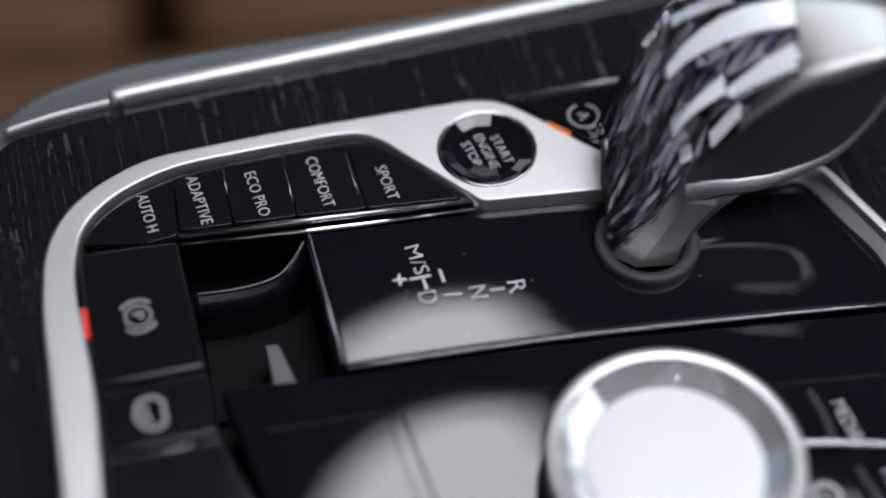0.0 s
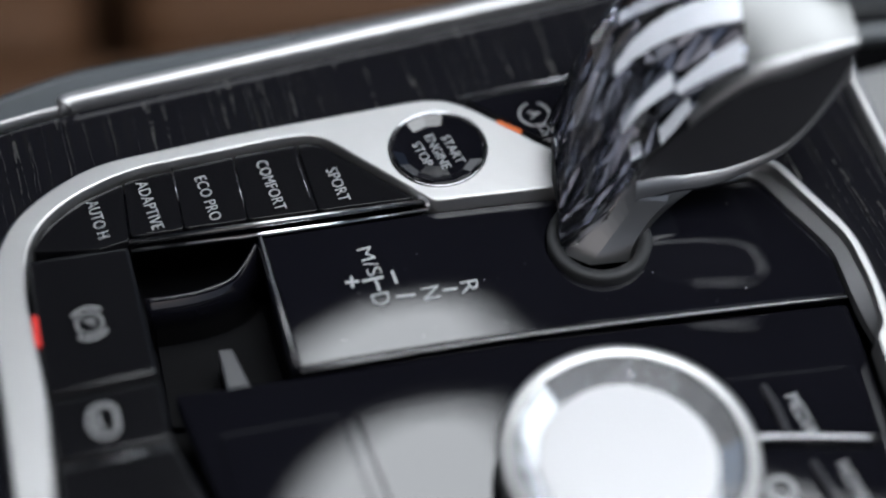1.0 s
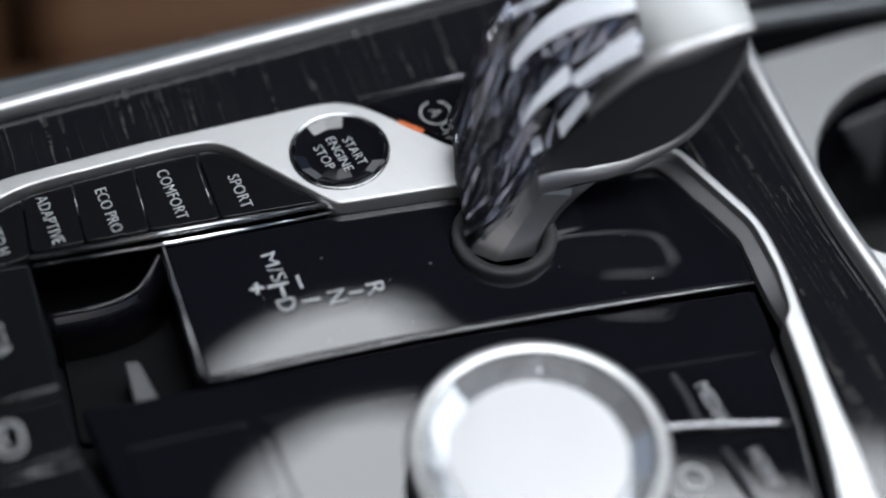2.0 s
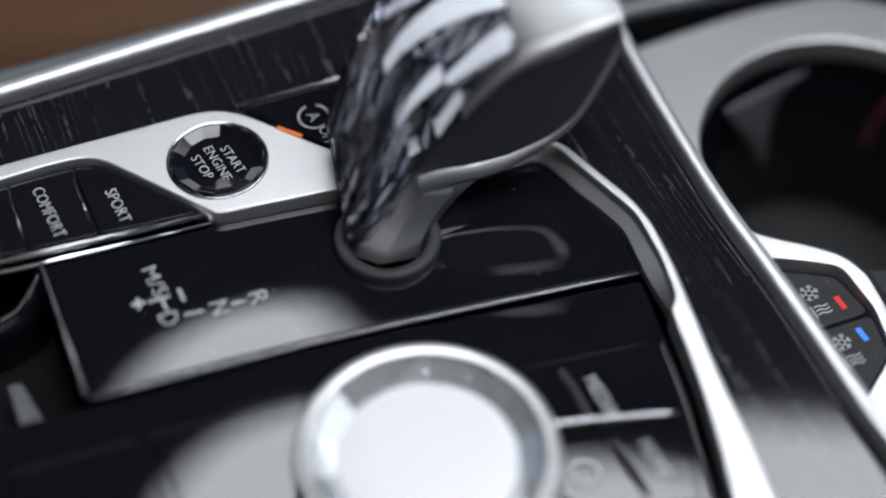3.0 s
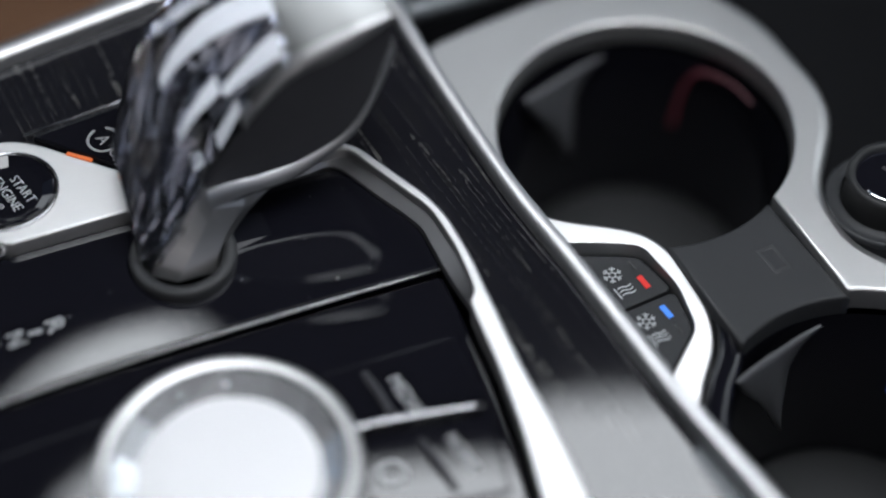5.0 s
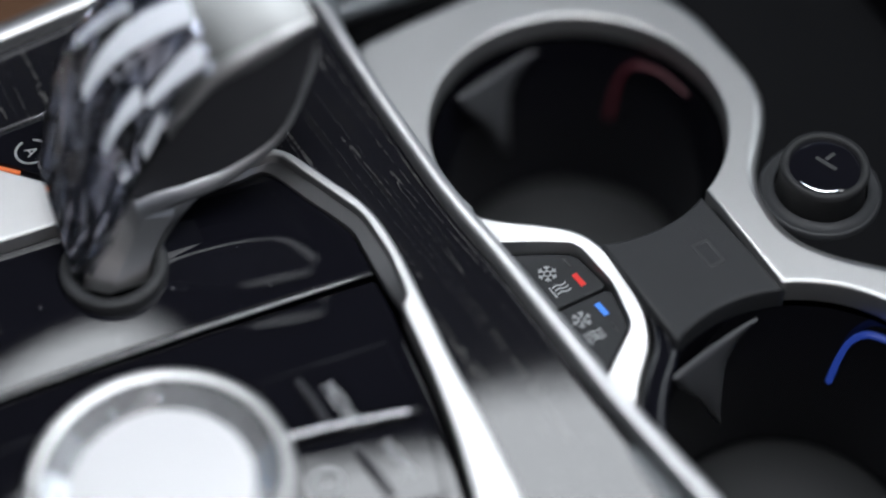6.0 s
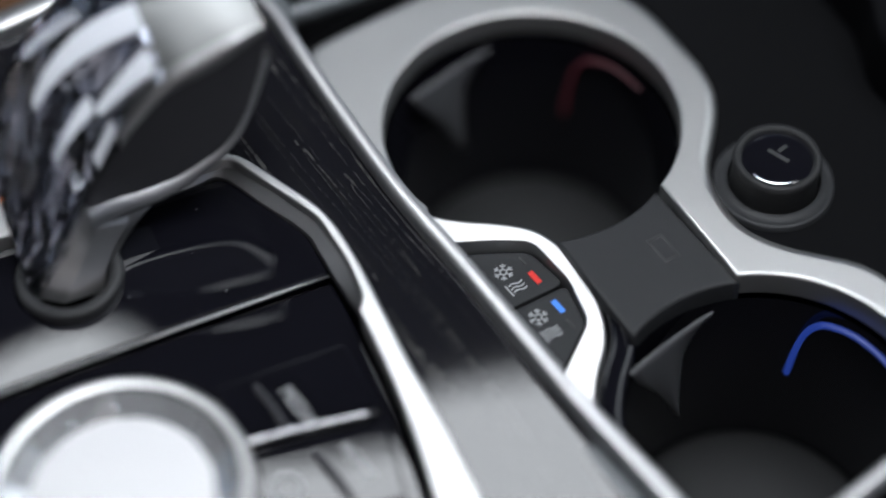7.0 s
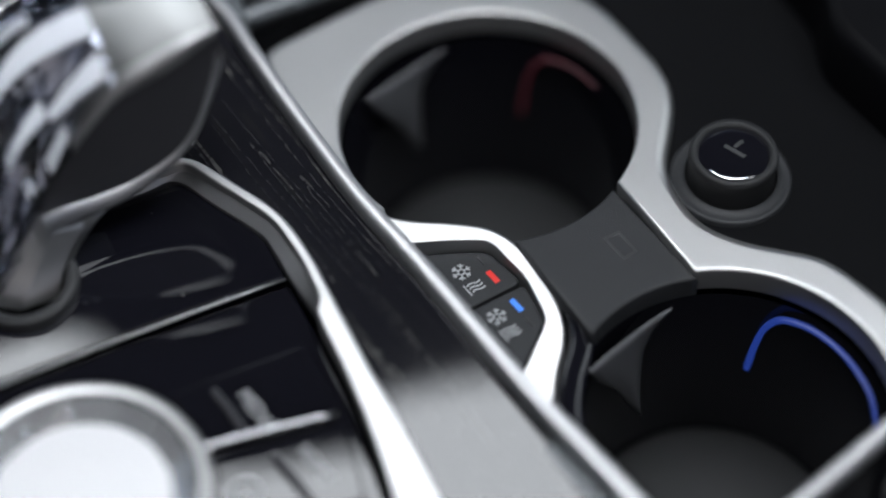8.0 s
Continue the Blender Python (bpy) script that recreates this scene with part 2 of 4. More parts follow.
def sweep(path, profile, closed=False, up=(0, 0, 1), taper=1.0):
    """A profile (across, up) carried along a path of 3D points."""
    bm = bmesh.new()
    rows = []
    for i, p in enumerate(path):
        a = Vector(path[i - 1] if i or closed else path[0])
        b = Vector(path[(i + 1) % len(path)] if i + 1 < len(path) or closed else path[-1])
        d = (b - a).normalized()
        s = d.cross(Vector(up)).normalized()
        u = s.cross(d)
        g = 1 + (taper - 1) * i / (len(path) - 1)
        rows.append([bm.verts.new(Vector(p) + s * x * g + u * y * g) for x, y in profile])
    n = len(profile)
    for i in range(len(rows) if closed else len(rows) - 1):
        a, b = rows[i], rows[(i + 1) % len(rows)]
        for k in range(n):
            bm.faces.new((a[k], a[(k + 1) % n], b[(k + 1) % n], b[k])).smooth = True
    if not closed:
        bm.faces.new(rows[0])
        bm.faces.new(rows[-1][::-1])
    bmesh.ops.recalc_face_normals(bm, faces=bm.faces)
    return bm


def lathe(profile, cx=0.0, cy=0.0, n=64, flat=False, tilt=None):
    """A body turned from (radius, height) pairs."""
    bm = bmesh.new()
    rows = []
    for r, z in profile:
        if r < 1e-6:
            rows.append([bm.verts.new((cx, cy, z))])
        else:
            rows.append([bm.verts.new((cx + r * math.cos(2 * math.pi * k / n), cy + r * math.sin(2 * math.pi * k / n), z)) for k in range(n)])
    for a, b in zip(rows, rows[1:]):
        for k in range(n):
            j = (k + 1) % n
            q = [a[k % len(a)], a[j % len(a)], b[j % len(b)], b[k % len(b)]]
            q = list(dict.fromkeys(q))
            if len(q) > 2:
                bm.faces.new(q).smooth = not flat
    bmesh.ops.recalc_face_normals(bm, faces=bm.faces)
    if tilt is not None:
        bmesh.ops.transform(bm, matrix=tilt, verts=bm.verts)
    return bm


def smooth_line(pts, n=8):
    """A smooth line of 3D points through the given ones."""
    P = [Vector(p) for p in pts]
    P = [P[0] * 2 - P[1], *P, P[-1] * 2 - P[-2]]
    out = []
    for i in range(1, len(P) - 2):
        a, b, c, d = P[i - 1:i + 3]
        for k in range(n):
            t = k / n
            out.append(tuple(0.5 * (2 * b + (c - a) * t + (2 * a - 5 * b + 4 * c - d) * t * t + (3 * b - a - 3 * c + d) * t ** 3)))
    out.append(tuple(P[-2]))
    return out


def round_profile(w, h, n=10):
    return [(w / 2 * math.cos(2 * math.pi * k / n), h / 2 * math.sin(2 * math.pi * k / n)) for k in range(n)]


def strip_profile(w, h):
    """A flat strip with rounded shoulders."""
    return [(-w / 2, -h / 2), (-w / 2, 0.0), (-w * 0.46, h * 0.28), (-w * 0.36, h * 0.44), (0.0, h / 2), (w * 0.36, h * 0.44), (w * 0.46, h * 0.28), (w / 2, 0.0), (w / 2, -h / 2)]


def settle(verts):
    """The console's deck falls away towards the passenger side, less steeply on its near half."""
    for v in verts:
        d = 0.08 * v.co.y if v.co.y < 0 else 0.09 * v.co.y
        s = -d / 0.39
        crown = 0.0
        if CROWN[0]:
            y0, radius_y, x0, radius_x, near_only = CROWN[0]
            dy = min(0.0, v.co.y - y0) if near_only else v.co.y - y0
            crown = dy ** 2 / (2 * radius_y) + (v.co.x - x0) ** 2 / (2 * radius_x)
        v.co = (v.co.x + (v.co.x + 0.02) * s, v.co.y + (v.co.y + 0.317) * s, v.co.z + d - crown)


ON_DECK, CROWN = [True], [None]
GEAR_CROWN, CONTROL_CROWN = (-0.009, 0.50, 0.02, 2.0, False), (-0.063, 0.70, 0.03, 2.0, False)
VENEER_CROWN = (-0.045, 0.85, 0.0, 1e6, True)


def to_object(name, bm, mat):
    if ON_DECK[0]:
        settle(bm.verts)
    me = bpy.data.meshes.new(name)
    bm.to_mesh(me)
    bm.free()
    me.materials.append(mat)
    return new(name, me)


def part(name, bm, mat, parent, label=""):
    ob = to_object(name, bm, mat)
    ob.parent = parent
    return tagged(ob, label)


def thing(name, label, category, group="", kind="", at=(0, 0, 0)):
    ob = new(name)
    ob.empty_display_size = 0.01
    return tagged(ob, label, category, group, kind)


def solo(name, bm, mat, label, category, group="", kind=""):
    return tagged(to_object(name, bm, mat), label, category, group, kind)


TEXT_TURN = -77.0


def lettering(words, x, y, z, length, height, parent, mat=None, turn=TEXT_TURN, slope=(0, 0), name="lettering"):
    """Printed words centred on x, y (millimetres), of the given length and letter height."""
    cu = bpy.data.curves.new("words", "FONT")
    cu.body, cu.extrude, cu.resolution_u, cu.offset = words, 0.004, 3, -0.009
    tmp = bpy.data.objects.new("words", cu)
    me = bpy.data.meshes.new_from_object(tmp)
    bpy.data.objects.remove(tmp)
    bpy.data.curves.remove(cu)
    co = np.empty(len(me.vertices) * 3)
    me.vertices.foreach_get("co", co)
    co = co.reshape(-1, 3)
    lo, hi = co.min(0), co.max(0)
    co = (co - (lo + hi) / 2) * np.array([length / 1000 / (hi[0] - lo[0]), height / 1000 / (hi[1] - lo[1]), 0.00012 / (hi[2] - lo[2])])
    a = radians(turn)
    X = co[:, 0] * math.cos(a) - co[:, 1] * math.sin(a) + x / 1000
    Y = co[:, 0] * math.sin(a) + co[:, 1] * math.cos(a) + y / 1000
    Z = co[:, 2] + z / 1000 + slope[0] * X + slope[1] * Y
    me.vertices.foreach_set("co", np.stack([X, Y, Z], 1).ravel())
    if ON_DECK[0]:
        settle(me.vertices)
    me.materials.append(mat or PRINT)
    ob = new(name, me)
    ob.parent = parent
    return ob


def bar_bm(x, y, z, length, width, turn, thick=0.00015, slope=(0, 0)):
    a = radians(turn)
    dx, dy = Vector((math.cos(a), math.sin(a))) * length / 2000, Vector((-math.sin(a), math.cos(a))) * width / 2000
    c = Vector((x, y)) / 1000
    return plate([tuple(c - dx - dy), tuple(c + dx - dy), tuple(c + dx + dy), tuple(c - dx + dy)], z / 1000 - 0.0004, z / 1000 + thick, 0.00005, slope=slope)


ON_DECK[0] = False


# ---- cabin shell ----
def box_bm(x0, x1, y0, y1, z0, z1, bevel=0.0, seg=2):
    bm = bmesh.new()
    bmesh.ops.create_cube(bm, size=1)
    bmesh.ops.transform(bm, matrix=Matrix.Translation(((x0 + x1) / 2, (y0 + y1) / 2, (z0 + z1) / 2)) @ Matrix.Diagonal((x1 - x0, y1 - y0, z1 - z0, 1)), verts=bm.verts)
    if bevel:
        bmesh.ops.bevel(bm, geom=bm.edges, offset=bevel, segments=seg, affect="EDGES", profile=0.5)
        for f in bm.faces:
            f.smooth = True
    return bm


# unseen ceiling; the hole's outline is fitted to the reflections on the console
REFLECTION_OPENING = rounded([(-0.075, -0.30), (0.62, -0.30), (0.62, 0.02), (0.43, 0.10), (0.33, 0.150), (0.21, 0.175), (0.145, 0.215), (0.118, 0.298), (0.05, 0.300), (0.015, 0.280), (-0.018, 0.250), (-0.048, 0.205), (-0.075, 0.12)], 0.025)
solo("ceiling", plate([(-1.3, -1.1), (1.4, -1.1), (1.4, 1.1), (-1.3, 1.1)], 0.74, 0.78, 0.002, [REFLECTION_OPENING]), LINING, "unseen dark grey headliner, its opening shaped to place reflections", "ceiling", kind="structure")
solo("floor", box_bm(-1.3, 1.4, -1.1, 1.1, -0.42, -0.38), CARPET, "black carpeted cabin floor", "floor", kind="structure")
solo("wall_rear", box_bm(-1.34, -1.3, -1.1, 1.1, -0.42, 0.78), LINING, "dark lining behind the seats", "wall", kind="structure")
solo("wall_front", box_bm(1.4, 1.44, -1.1, 1.1, -0.42, 0.22), LINING, "dark dashboard wall under the windscreen", "wall", kind="structure")
solo("wall_driver_side", box_bm(-1.3, 1.4, 1.1, 1.14, -0.42, 0.25), LINING, "dark door lining on the driver side", "wall", kind="structure")
solo("wall_passenger_side", box_bm(-1.3, 1.4, -1.14, -1.1, -0.42, 0.25), LINING, "dark door lining on the passenger side", "wall", kind="structure")


def car_seat():
    ob = thing("driver_seat", "tan brown leather car seat beside the console", "car seat")
    part("side_bolster", box_bm(-0.55, 0.16, 0.10, 0.199, -0.385, -0.115, 0.035, 4), LEATHER, ob, "raised tan leather side bolster")
    part("seat_cushion", box_bm(-0.60, -0.088, 0.201, 0.78, -0.385, -0.125, 0.02, 4), LEATHER, ob)
    part("thigh_cushion", box_bm(-0.072, 0.24, 0.201, 0.78, -0.385, -0.127, 0.02, 4), LEATHER, ob)
    return ob


car_seat()

# ---- console: body, veneer, frame ----
ON_DECK[0] = True
console = thing("center_console", "car centre console with black wood veneer and silver frame", "console")
FRAME_OUT = rounded(mm((-90, -165), (-95, -80), (-101, -24), (-101, -4), (-96, 9), (-87, 18), (-74, 26), (-37, 32.5), (18, 39.5), (27, 36), (50, 15.5), (66, 9.5), (107, 9.5), (123, -20), (125, -36), (125, -56), (125, -75), (126, -95), (126, -116), (122, -165)), 0.008)
FRAME_IN = rounded(mm((-82, -158), (-87.5, -48), (-93, -14), (-92, 0), (-88, 8), (-80, 15.5), (-66, 22.5), (-23, 29.5), (-14, 29.5), (14, 2.5), (60, 4), (97, 6.2), (105.4, 6.6), (120.2, -21.5), (122.2, -37), (122.0, -50.5), (119.4, -53.5), (119.5, -75), (118.5, -94), (116.5, -111), (110, -158)), [0.008] * 8 + [0.006, 0.002, 0.002] + [0.004] * 5 + [0.0015] + [0.005] * 4)
VENEER_OUT = rounded(mm((-110, -170), (-119, -60), (-120, 20), (-112, 38), (-80, 47), (-35, 56), (40, 72), (110, 84), (132, 66), (137, 9), (146, -48), (151, -73), (155, -97), (163, -133), (170, -170)), 0.008)
CROWN[0] = VENEER_CROWN
part("veneer_panel", plate(VENEER_OUT, -0.006, 0.002, 0.0006, [FRAME_OUT], cells=0.012), VENEER, console, "black open-pore oak veneer, lacquered")
CROWN[0] = None
part("silver_frame", plate(FRAME_OUT, -0.004, 0.0042, 0.0009, [FRAME_IN], hole_edge=0.0006, bores=[circle(0.0175, 0.0205, 0.0129)]), SILVER, console, "satin silver surround of the control panel")
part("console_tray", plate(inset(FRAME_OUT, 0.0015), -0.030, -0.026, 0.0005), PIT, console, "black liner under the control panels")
SIDE_OUT = rounded(mm((-120, -170), (-128, -40), (-128, 30), (-114, 52), (-104, 60), (-82, 68.5), (-50, 73), (-18, 77), (24, 83), (140, 108), (144, 64), (139, 50), (140, 9), (149, -48), (154, -73), (158, -97), (166, -133), (174, -170)), 0.01)
part("console_side", plate(SIDE_OUT, -0.39, -0.0005, 0.006, [inset(VENEER_OUT, -0.0004)], hole_edge=0.0003), SIDE, console, "smooth grey outer flank of the console")

bm = bmesh.new()
wall_top, wall_low = mm((78, 6.6), (96, 7.2), (105.8, 7.4), (113.2, -6.9), (121.0, -21.4), (122.8, -29), (123.2, -37), (123.0, -45), (122.4, -51)), mm((78, 4.0), (94, 4.4), (102.4, 4.4), (109.6, -8.2), (116.6, -21.4), (117.8, -29), (118.4, -37), (119.2, -44), (120.6, -52))
tops, lows = smooth_line([(*p, 0.0019) for p in wall_top], 8), smooth_line([(*p, -0.0008) for p in wall_low], 8)
rows = [[bm.verts.new(a), bm.verts.new(b), bm.verts.new((b[0], b[1], -0.004)), bm.verts.new((a[0], a[1], -0.004))] for a, b in zip(tops, lows)]
for a, b in zip(rows, rows[1:]):
    for k in range(4):
        bm.faces.new((a[k], a[(k + 1) % 4], b[(k + 1) % 4], b[k]))
bmesh.ops.recalc_face_normals(bm, faces=bm.faces)
part("frame_wall", bm, WALL, console, "dark chrome inner wall of the frame")

# outer trims
part("outer_trim", sweep(smooth_line([(-0.112, 0.039, 0.0025), (-0.098, 0.0435, 0.003), (-0.080, 0.048, 0.003)]), round_profile(0.0022, 0.004)), TRIM, console, "thin chrome strip along the console edge")
part("outer_trim", sweep(smooth_line([(-0.0815, 0.0476, 0.0035), (-0.078, 0.0494, 0.004), (-0.035, 0.0578, 0.004), (0.036, 0.0715, 0.004), (0.11, 0.086, 0.003)]), strip_profile(0.0050, 0.0050)), TRIM, console, "bright chrome strip along the console edge")
part("front_trim", sweep(smooth_line([(0.110, 0.086, 0.002), (0.127, 0.078, 0.002), (0.1345, 0.055, 0.003), (0.1362, 0.034, 0.004), (0.1385, 0.010, 0.004), (0.1425, -0.022, 0.004), (0.1478, -0.048, 0.004), (0.1525, -0.073, 0.004), (0.157, -0.097, 0.004), (0.162, -0.118, 0.004), (0.1655, -0.133, 0.004), (0.173, -0.170, 0.003)]), strip_profile(0.0046, 0.0056)), TRIM, console, "satin chrome strip between veneer and cup holders")
part("side_trim", sweep(smooth_line([(0.155, -0.163, 0.002), (0.200, -0.150, 0.002), (0.233, -0.1395, 0.002), (0.30, -0.118, 0.002)]), round_profile(0.005, 0.007)), TRIM, console, "chrome strip along the passenger-side edge")

# ---- gear panel and controller panel ----
GS = (0.0, 0.0)
CROWN[0] = GEAR_CROWN
GEAR = rounded(mm((-32, -0.5), (14, 2.3), (60, 3.8), (104, 4.8), (117, -20.5), (118, -35.2), (27, -39), (-26, -42.5)), [0.001, 0.002, 0.002, 0.004, 0.004, 0.001, 0.02, 0.001])
part("gear_panel", plate(GEAR, -0.004, 0.0, 0.0006, [circle(0.055, -0.0125, 0.0132)], slope=GS, cells=0.004), GLOSS, console, "piano black glossy panel round the gear lever")
part("gear_panel_edge", sweep([(-0.0255 + 0.1433 * k / 16, -0.0432 + (0.0035 * min(1, k / 6) + 0.0038 * max(0, k - 6) / 10), -0.0003) for k in range(17)], round_profile(0.00055, 0.0008, 6)), TRIM, console, "thin polished lip")
CROWN[0] = CONTROL_CROWN
CTRL = rounded(mm((-57.5, -44.5), (-26, -43.9), (27, -40.4), (118.3, -36.6), (118.6, -52), (118.6, -71), (115.6, -110), (107, -157), (-40, -157), (-47, -82)), 0.002)
part("controller_panel", plate(CTRL, -0.010, -0.0028, 0.0008, [circle(0.046, -0.0845, 0.0285)], cells=0.004), GLOSS, console, "piano black glossy panel round the rotary controller")
CROWN[0] = None
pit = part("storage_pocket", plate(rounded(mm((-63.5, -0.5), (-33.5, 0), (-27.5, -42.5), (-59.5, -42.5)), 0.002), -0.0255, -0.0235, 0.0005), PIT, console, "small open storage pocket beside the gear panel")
part("pocket_rib", sweep(smooth_line([(-0.0335, -0.0005, -0.003), (-0.0375, -0.0060, -0.005), (-0.0420, -0.0098, -0.006), (-0.0510, -0.0125, -0.006), (-0.0635, -0.0135, -0.006)]), [(-0.0030, -0.018), (0.0006, -0.018), (0.0006, 0.0), (-0.0004, 0.0)]), GLOSS, console)
part("pocket_wall", sweep([(-0.0325, -0.0008, -0.0120), (-0.0268, -0.0426, -0.0120)], [(-0.0005, -0.012), (0.0005, -0.012), (0.0005, 0.0121), (-0.0005, 0.0121)]), GLOSS, console)
part("pocket_wall", sweep([(-0.0322, -0.0010, 0.0001), (-0.0264, -0.0428, 0.0001)], round_profile(0.0004, 0.0004, 6)), TRIM, console, "thin bright edge")
part("pocket_tab", plate(rounded(mm((-46, -27), (-42, -27), (-37, -43), (-44, -43)), 0.001), -0.024, -0.012, 0.0006), FLAP, console, "grey tab inside the pocket")

# printed gear gate
CROWN[0] = GEAR_CROWN
gate = thing("gear_marking", "white printed gear positions on the glossy panel", "marking")
lettering("M/S", -4.8, -12.2, 0.15, 9.5, 3.9, gate, slope=GS)
lettering("D", -3.2, -24.6, 0.15, 3.8, 4.6, gate, slope=GS, turn=-82)
lettering("N", 9.8, -24.2, 0.15, 3.8, 4.6, gate, slope=GS, turn=-84)
lettering("R", 20.0, -23.4, 0.15, 3.8, 4.6, gate, slope=GS, turn=-84)
for nm, x, y, ln, w, tn in (("plus_bar", -10, -18.2, 3.6, 0.8, 0), ("plus_bar", -10, -18.2, 3.6, 0.8, 90), ("gate_line", -4.6, -18.0, 5.6, 0.8, 8), ("minus_bar", 1.0, -18.0, 4.2, 0.8, -80), ("gate_line", -3.6, -20.2, 3.4, 0.8, -80), ("gate_line", 3.2, -24.3, 4.9, 0.7, 1), ("gate_line", 14.8, -23.7, 3.7, 0.7, 2)):
    part(nm, bar_bm(x, y, 0.05, ln, w, tn, slope=GS), PRINT, gate)

CROWN[0] = None


# ---- drive-mode keys ----
def key(name, label, outline, z0, z1, words, wx, wy, length, height, group, mat=BUTTON, slope=(0, 0), edge=0.00015):
    ob = thing(name, label, "button", group)
    cap = part("key_cap", plate(rounded(outline, 0.0012, 4), z0, z1, edge, slope=slope), mat, ob)
    if words:
        lettering(words, wx, wy, z1 * 1000 + 0.1, length, height, cap, slope=slope)
    return ob


MODES = "drive mode keys"
key("mode_button", "glossy black key lettered sport", mm((-20.0, 28.6), (-14.6, 28.6), (-6.5, 21.4), (9.5, 6.4), (-16.2, 5.2)), -0.004, 0.0016, "SPORT", -10.3, 13.3, 12.0, 3.1, MODES)
key("mode_button", "glossy black key lettered comfort", mm((-37.4, 26.6), (-20.4, 28.6), (-16.5, 5.15), (-34.9, 4.2)), -0.004, 0.0016, "COMFORT", -28.1, 15.2, 18.0, 3.1, MODES)
key("mode_button", "glossy black key lettered eco pro", mm((-53.9, 23.5), (-37.7, 26.5), (-35.2, 4.15), (-51.7, 3.2)), -0.004, 0.0016, "ECO PRO", -45.0, 12.6, 15.7, 3.1, MODES)
key("mode_button", "glossy black key lettered adaptive", mm((-67.0, 20.8), (-54.2, 23.4), (-52.0, 3.15), (-65.8, 2.2)), -0.004, 0.0014, "ADAPTIVE", -60.4, 12.1, 17.1, 3.1, MODES)
key("hold_button", "glossy black key lettered auto h", mm((-91.0, 0.2), (-87.4, 7.6), (-79.4, 15.0), (-67.4, 20.6), (-66.3, 1.0), (-74, -1.0)), -0.004, 0.0012, "AUTO H", -74.1, 9.0, 13.1, 3.1, MODES)
for x0, y0, x1, y1 in ((-54.0, 24.5, -53.0, 13), (-37.6, 24, -35.8, 9), (-20.6, 25, -18.3, 10)):
    part("key_groove", sweep([(x0 / 1000, y0 / 1000, 0.0014), (x1 / 1000, y1 / 1000, 0.0014)], round_profile(0.00038, 0.0005, 6)), SILVER_DARK, console)
part("key_rail", sweep([(-0.066, 0.0008, 0.0004), (-0.03, 0.0030, 0.0006), (0.0125, 0.0052, 0.001)], round_profile(0.0016, 0.0022, 8)), SILVER_DARK, console, "polished rail under the drive mode keys")
part("key_rail", sweep([(-0.066, -0.0008, -0.001), (-0.03, 0.0008, -0.001), (0.0125, 0.0032, -0.0004)], round_profile(0.0012, 0.0018, 8)), CHROME, console, "bright rail under the drive mode keys")
part("key_rail", sweep(smooth_line([(-0.052, 0.0262, 0.0018), (-0.036, 0.0292, 0.0018), (-0.023, 0.0306, 0.0018), (-0.015, 0.0298, 0.0018)]), round_profile(0.0007, 0.0008, 6)), CHROME, console, "bright upper lip of the drive mode keys")

# ---- left key column: parking brake and hill descent ----
LEFT = "driving aid keys"
park = key("parking_brake_button", "black parking brake key with a lit red lamp", mm((-92.6, -2.6), (-66.6, -0.8), (-60.6, -41.8), (-88.4, -45.4)), -0.006, 0.0012, "", 0, 0, 0, 0, LEFT, edge=0.0011)
part("brake_symbol", sweep([(-0.077 + 0.0033 * math.cos(radians(a)), -0.0245 + 0.0033 * math.sin(radians(a)), 0.0013) for a in range(0, 360, 15)], round_profile(0.0006, 0.0003, 6), closed=True), PRINT_DIM, park, "grey round brake sign")
lettering("P", -77, -24.5, 1.35, 2.3, 3.0, park, PRINT_DIM)
for turn in (103, 283):
    part("brake_symbol", sweep([(-0.077 + 0.0050 * math.cos(radians(a + turn)), -0.0245 + 0.0050 * math.sin(radians(a + turn)), 0.0013) for a in range(-50, 51, 10)], round_profile(0.0008, 0.0003, 6)), PRINT_DIM, park)
part("lamp", bar_bm(-90.2, -25.5, 1.3, 9.5, 1.6, -84), RED, park, "glowing red lamp")
hill = key("hill_descent_button", "black key with a grey car symbol", mm((-88.2, -46.6), (-60.2, -43.0), (-58.0, -61.4), (-86.4, -64.8)), -0.006, 0.0008, "", 0, 0, 0, 0, LEFT, edge=0.0011)
for bit in ([(-77.5, -50.5), (-74.5, -49.2), (-71.8, -50.4), (-71.2, -53.0)], [(-77.5, -50.5), (-78.0, -54.5), (-76.2, -57.8), (-73.4, -58.6), (-71.0, -56.8), (-71.2, -53.0)], [(-75.6, -51.6), (-75.8, -54.4), (-74.2, -56.4)]):
    part("car_symbol", sweep(smooth_line([(x / 1000, y / 1000, 0.0009) for x, y in bit], 5), round_profile(0.0011, 0.0003, 6)), PRINT_DIM, hill, "grey car sign")
blank = key("blank_button", "plain black key below the car key", mm((-86.0, -66.2), (-57.6, -62.8), (-49.6, -81.5), (-42, -155), (-80.5, -155)), -0.006, 0.0004, "", 0, 0, 0, 0, LEFT, edge=0.0011)
part("key_edge", sweep([(-0.0858, -0.0664, 0.0003), (-0.0718, -0.0648, 0.0003), (-0.0578, -0.0630, 0.0003)], round_profile(0.0004, 0.0004, 6)), SILVER_DARK, blank, "thin bright edge")

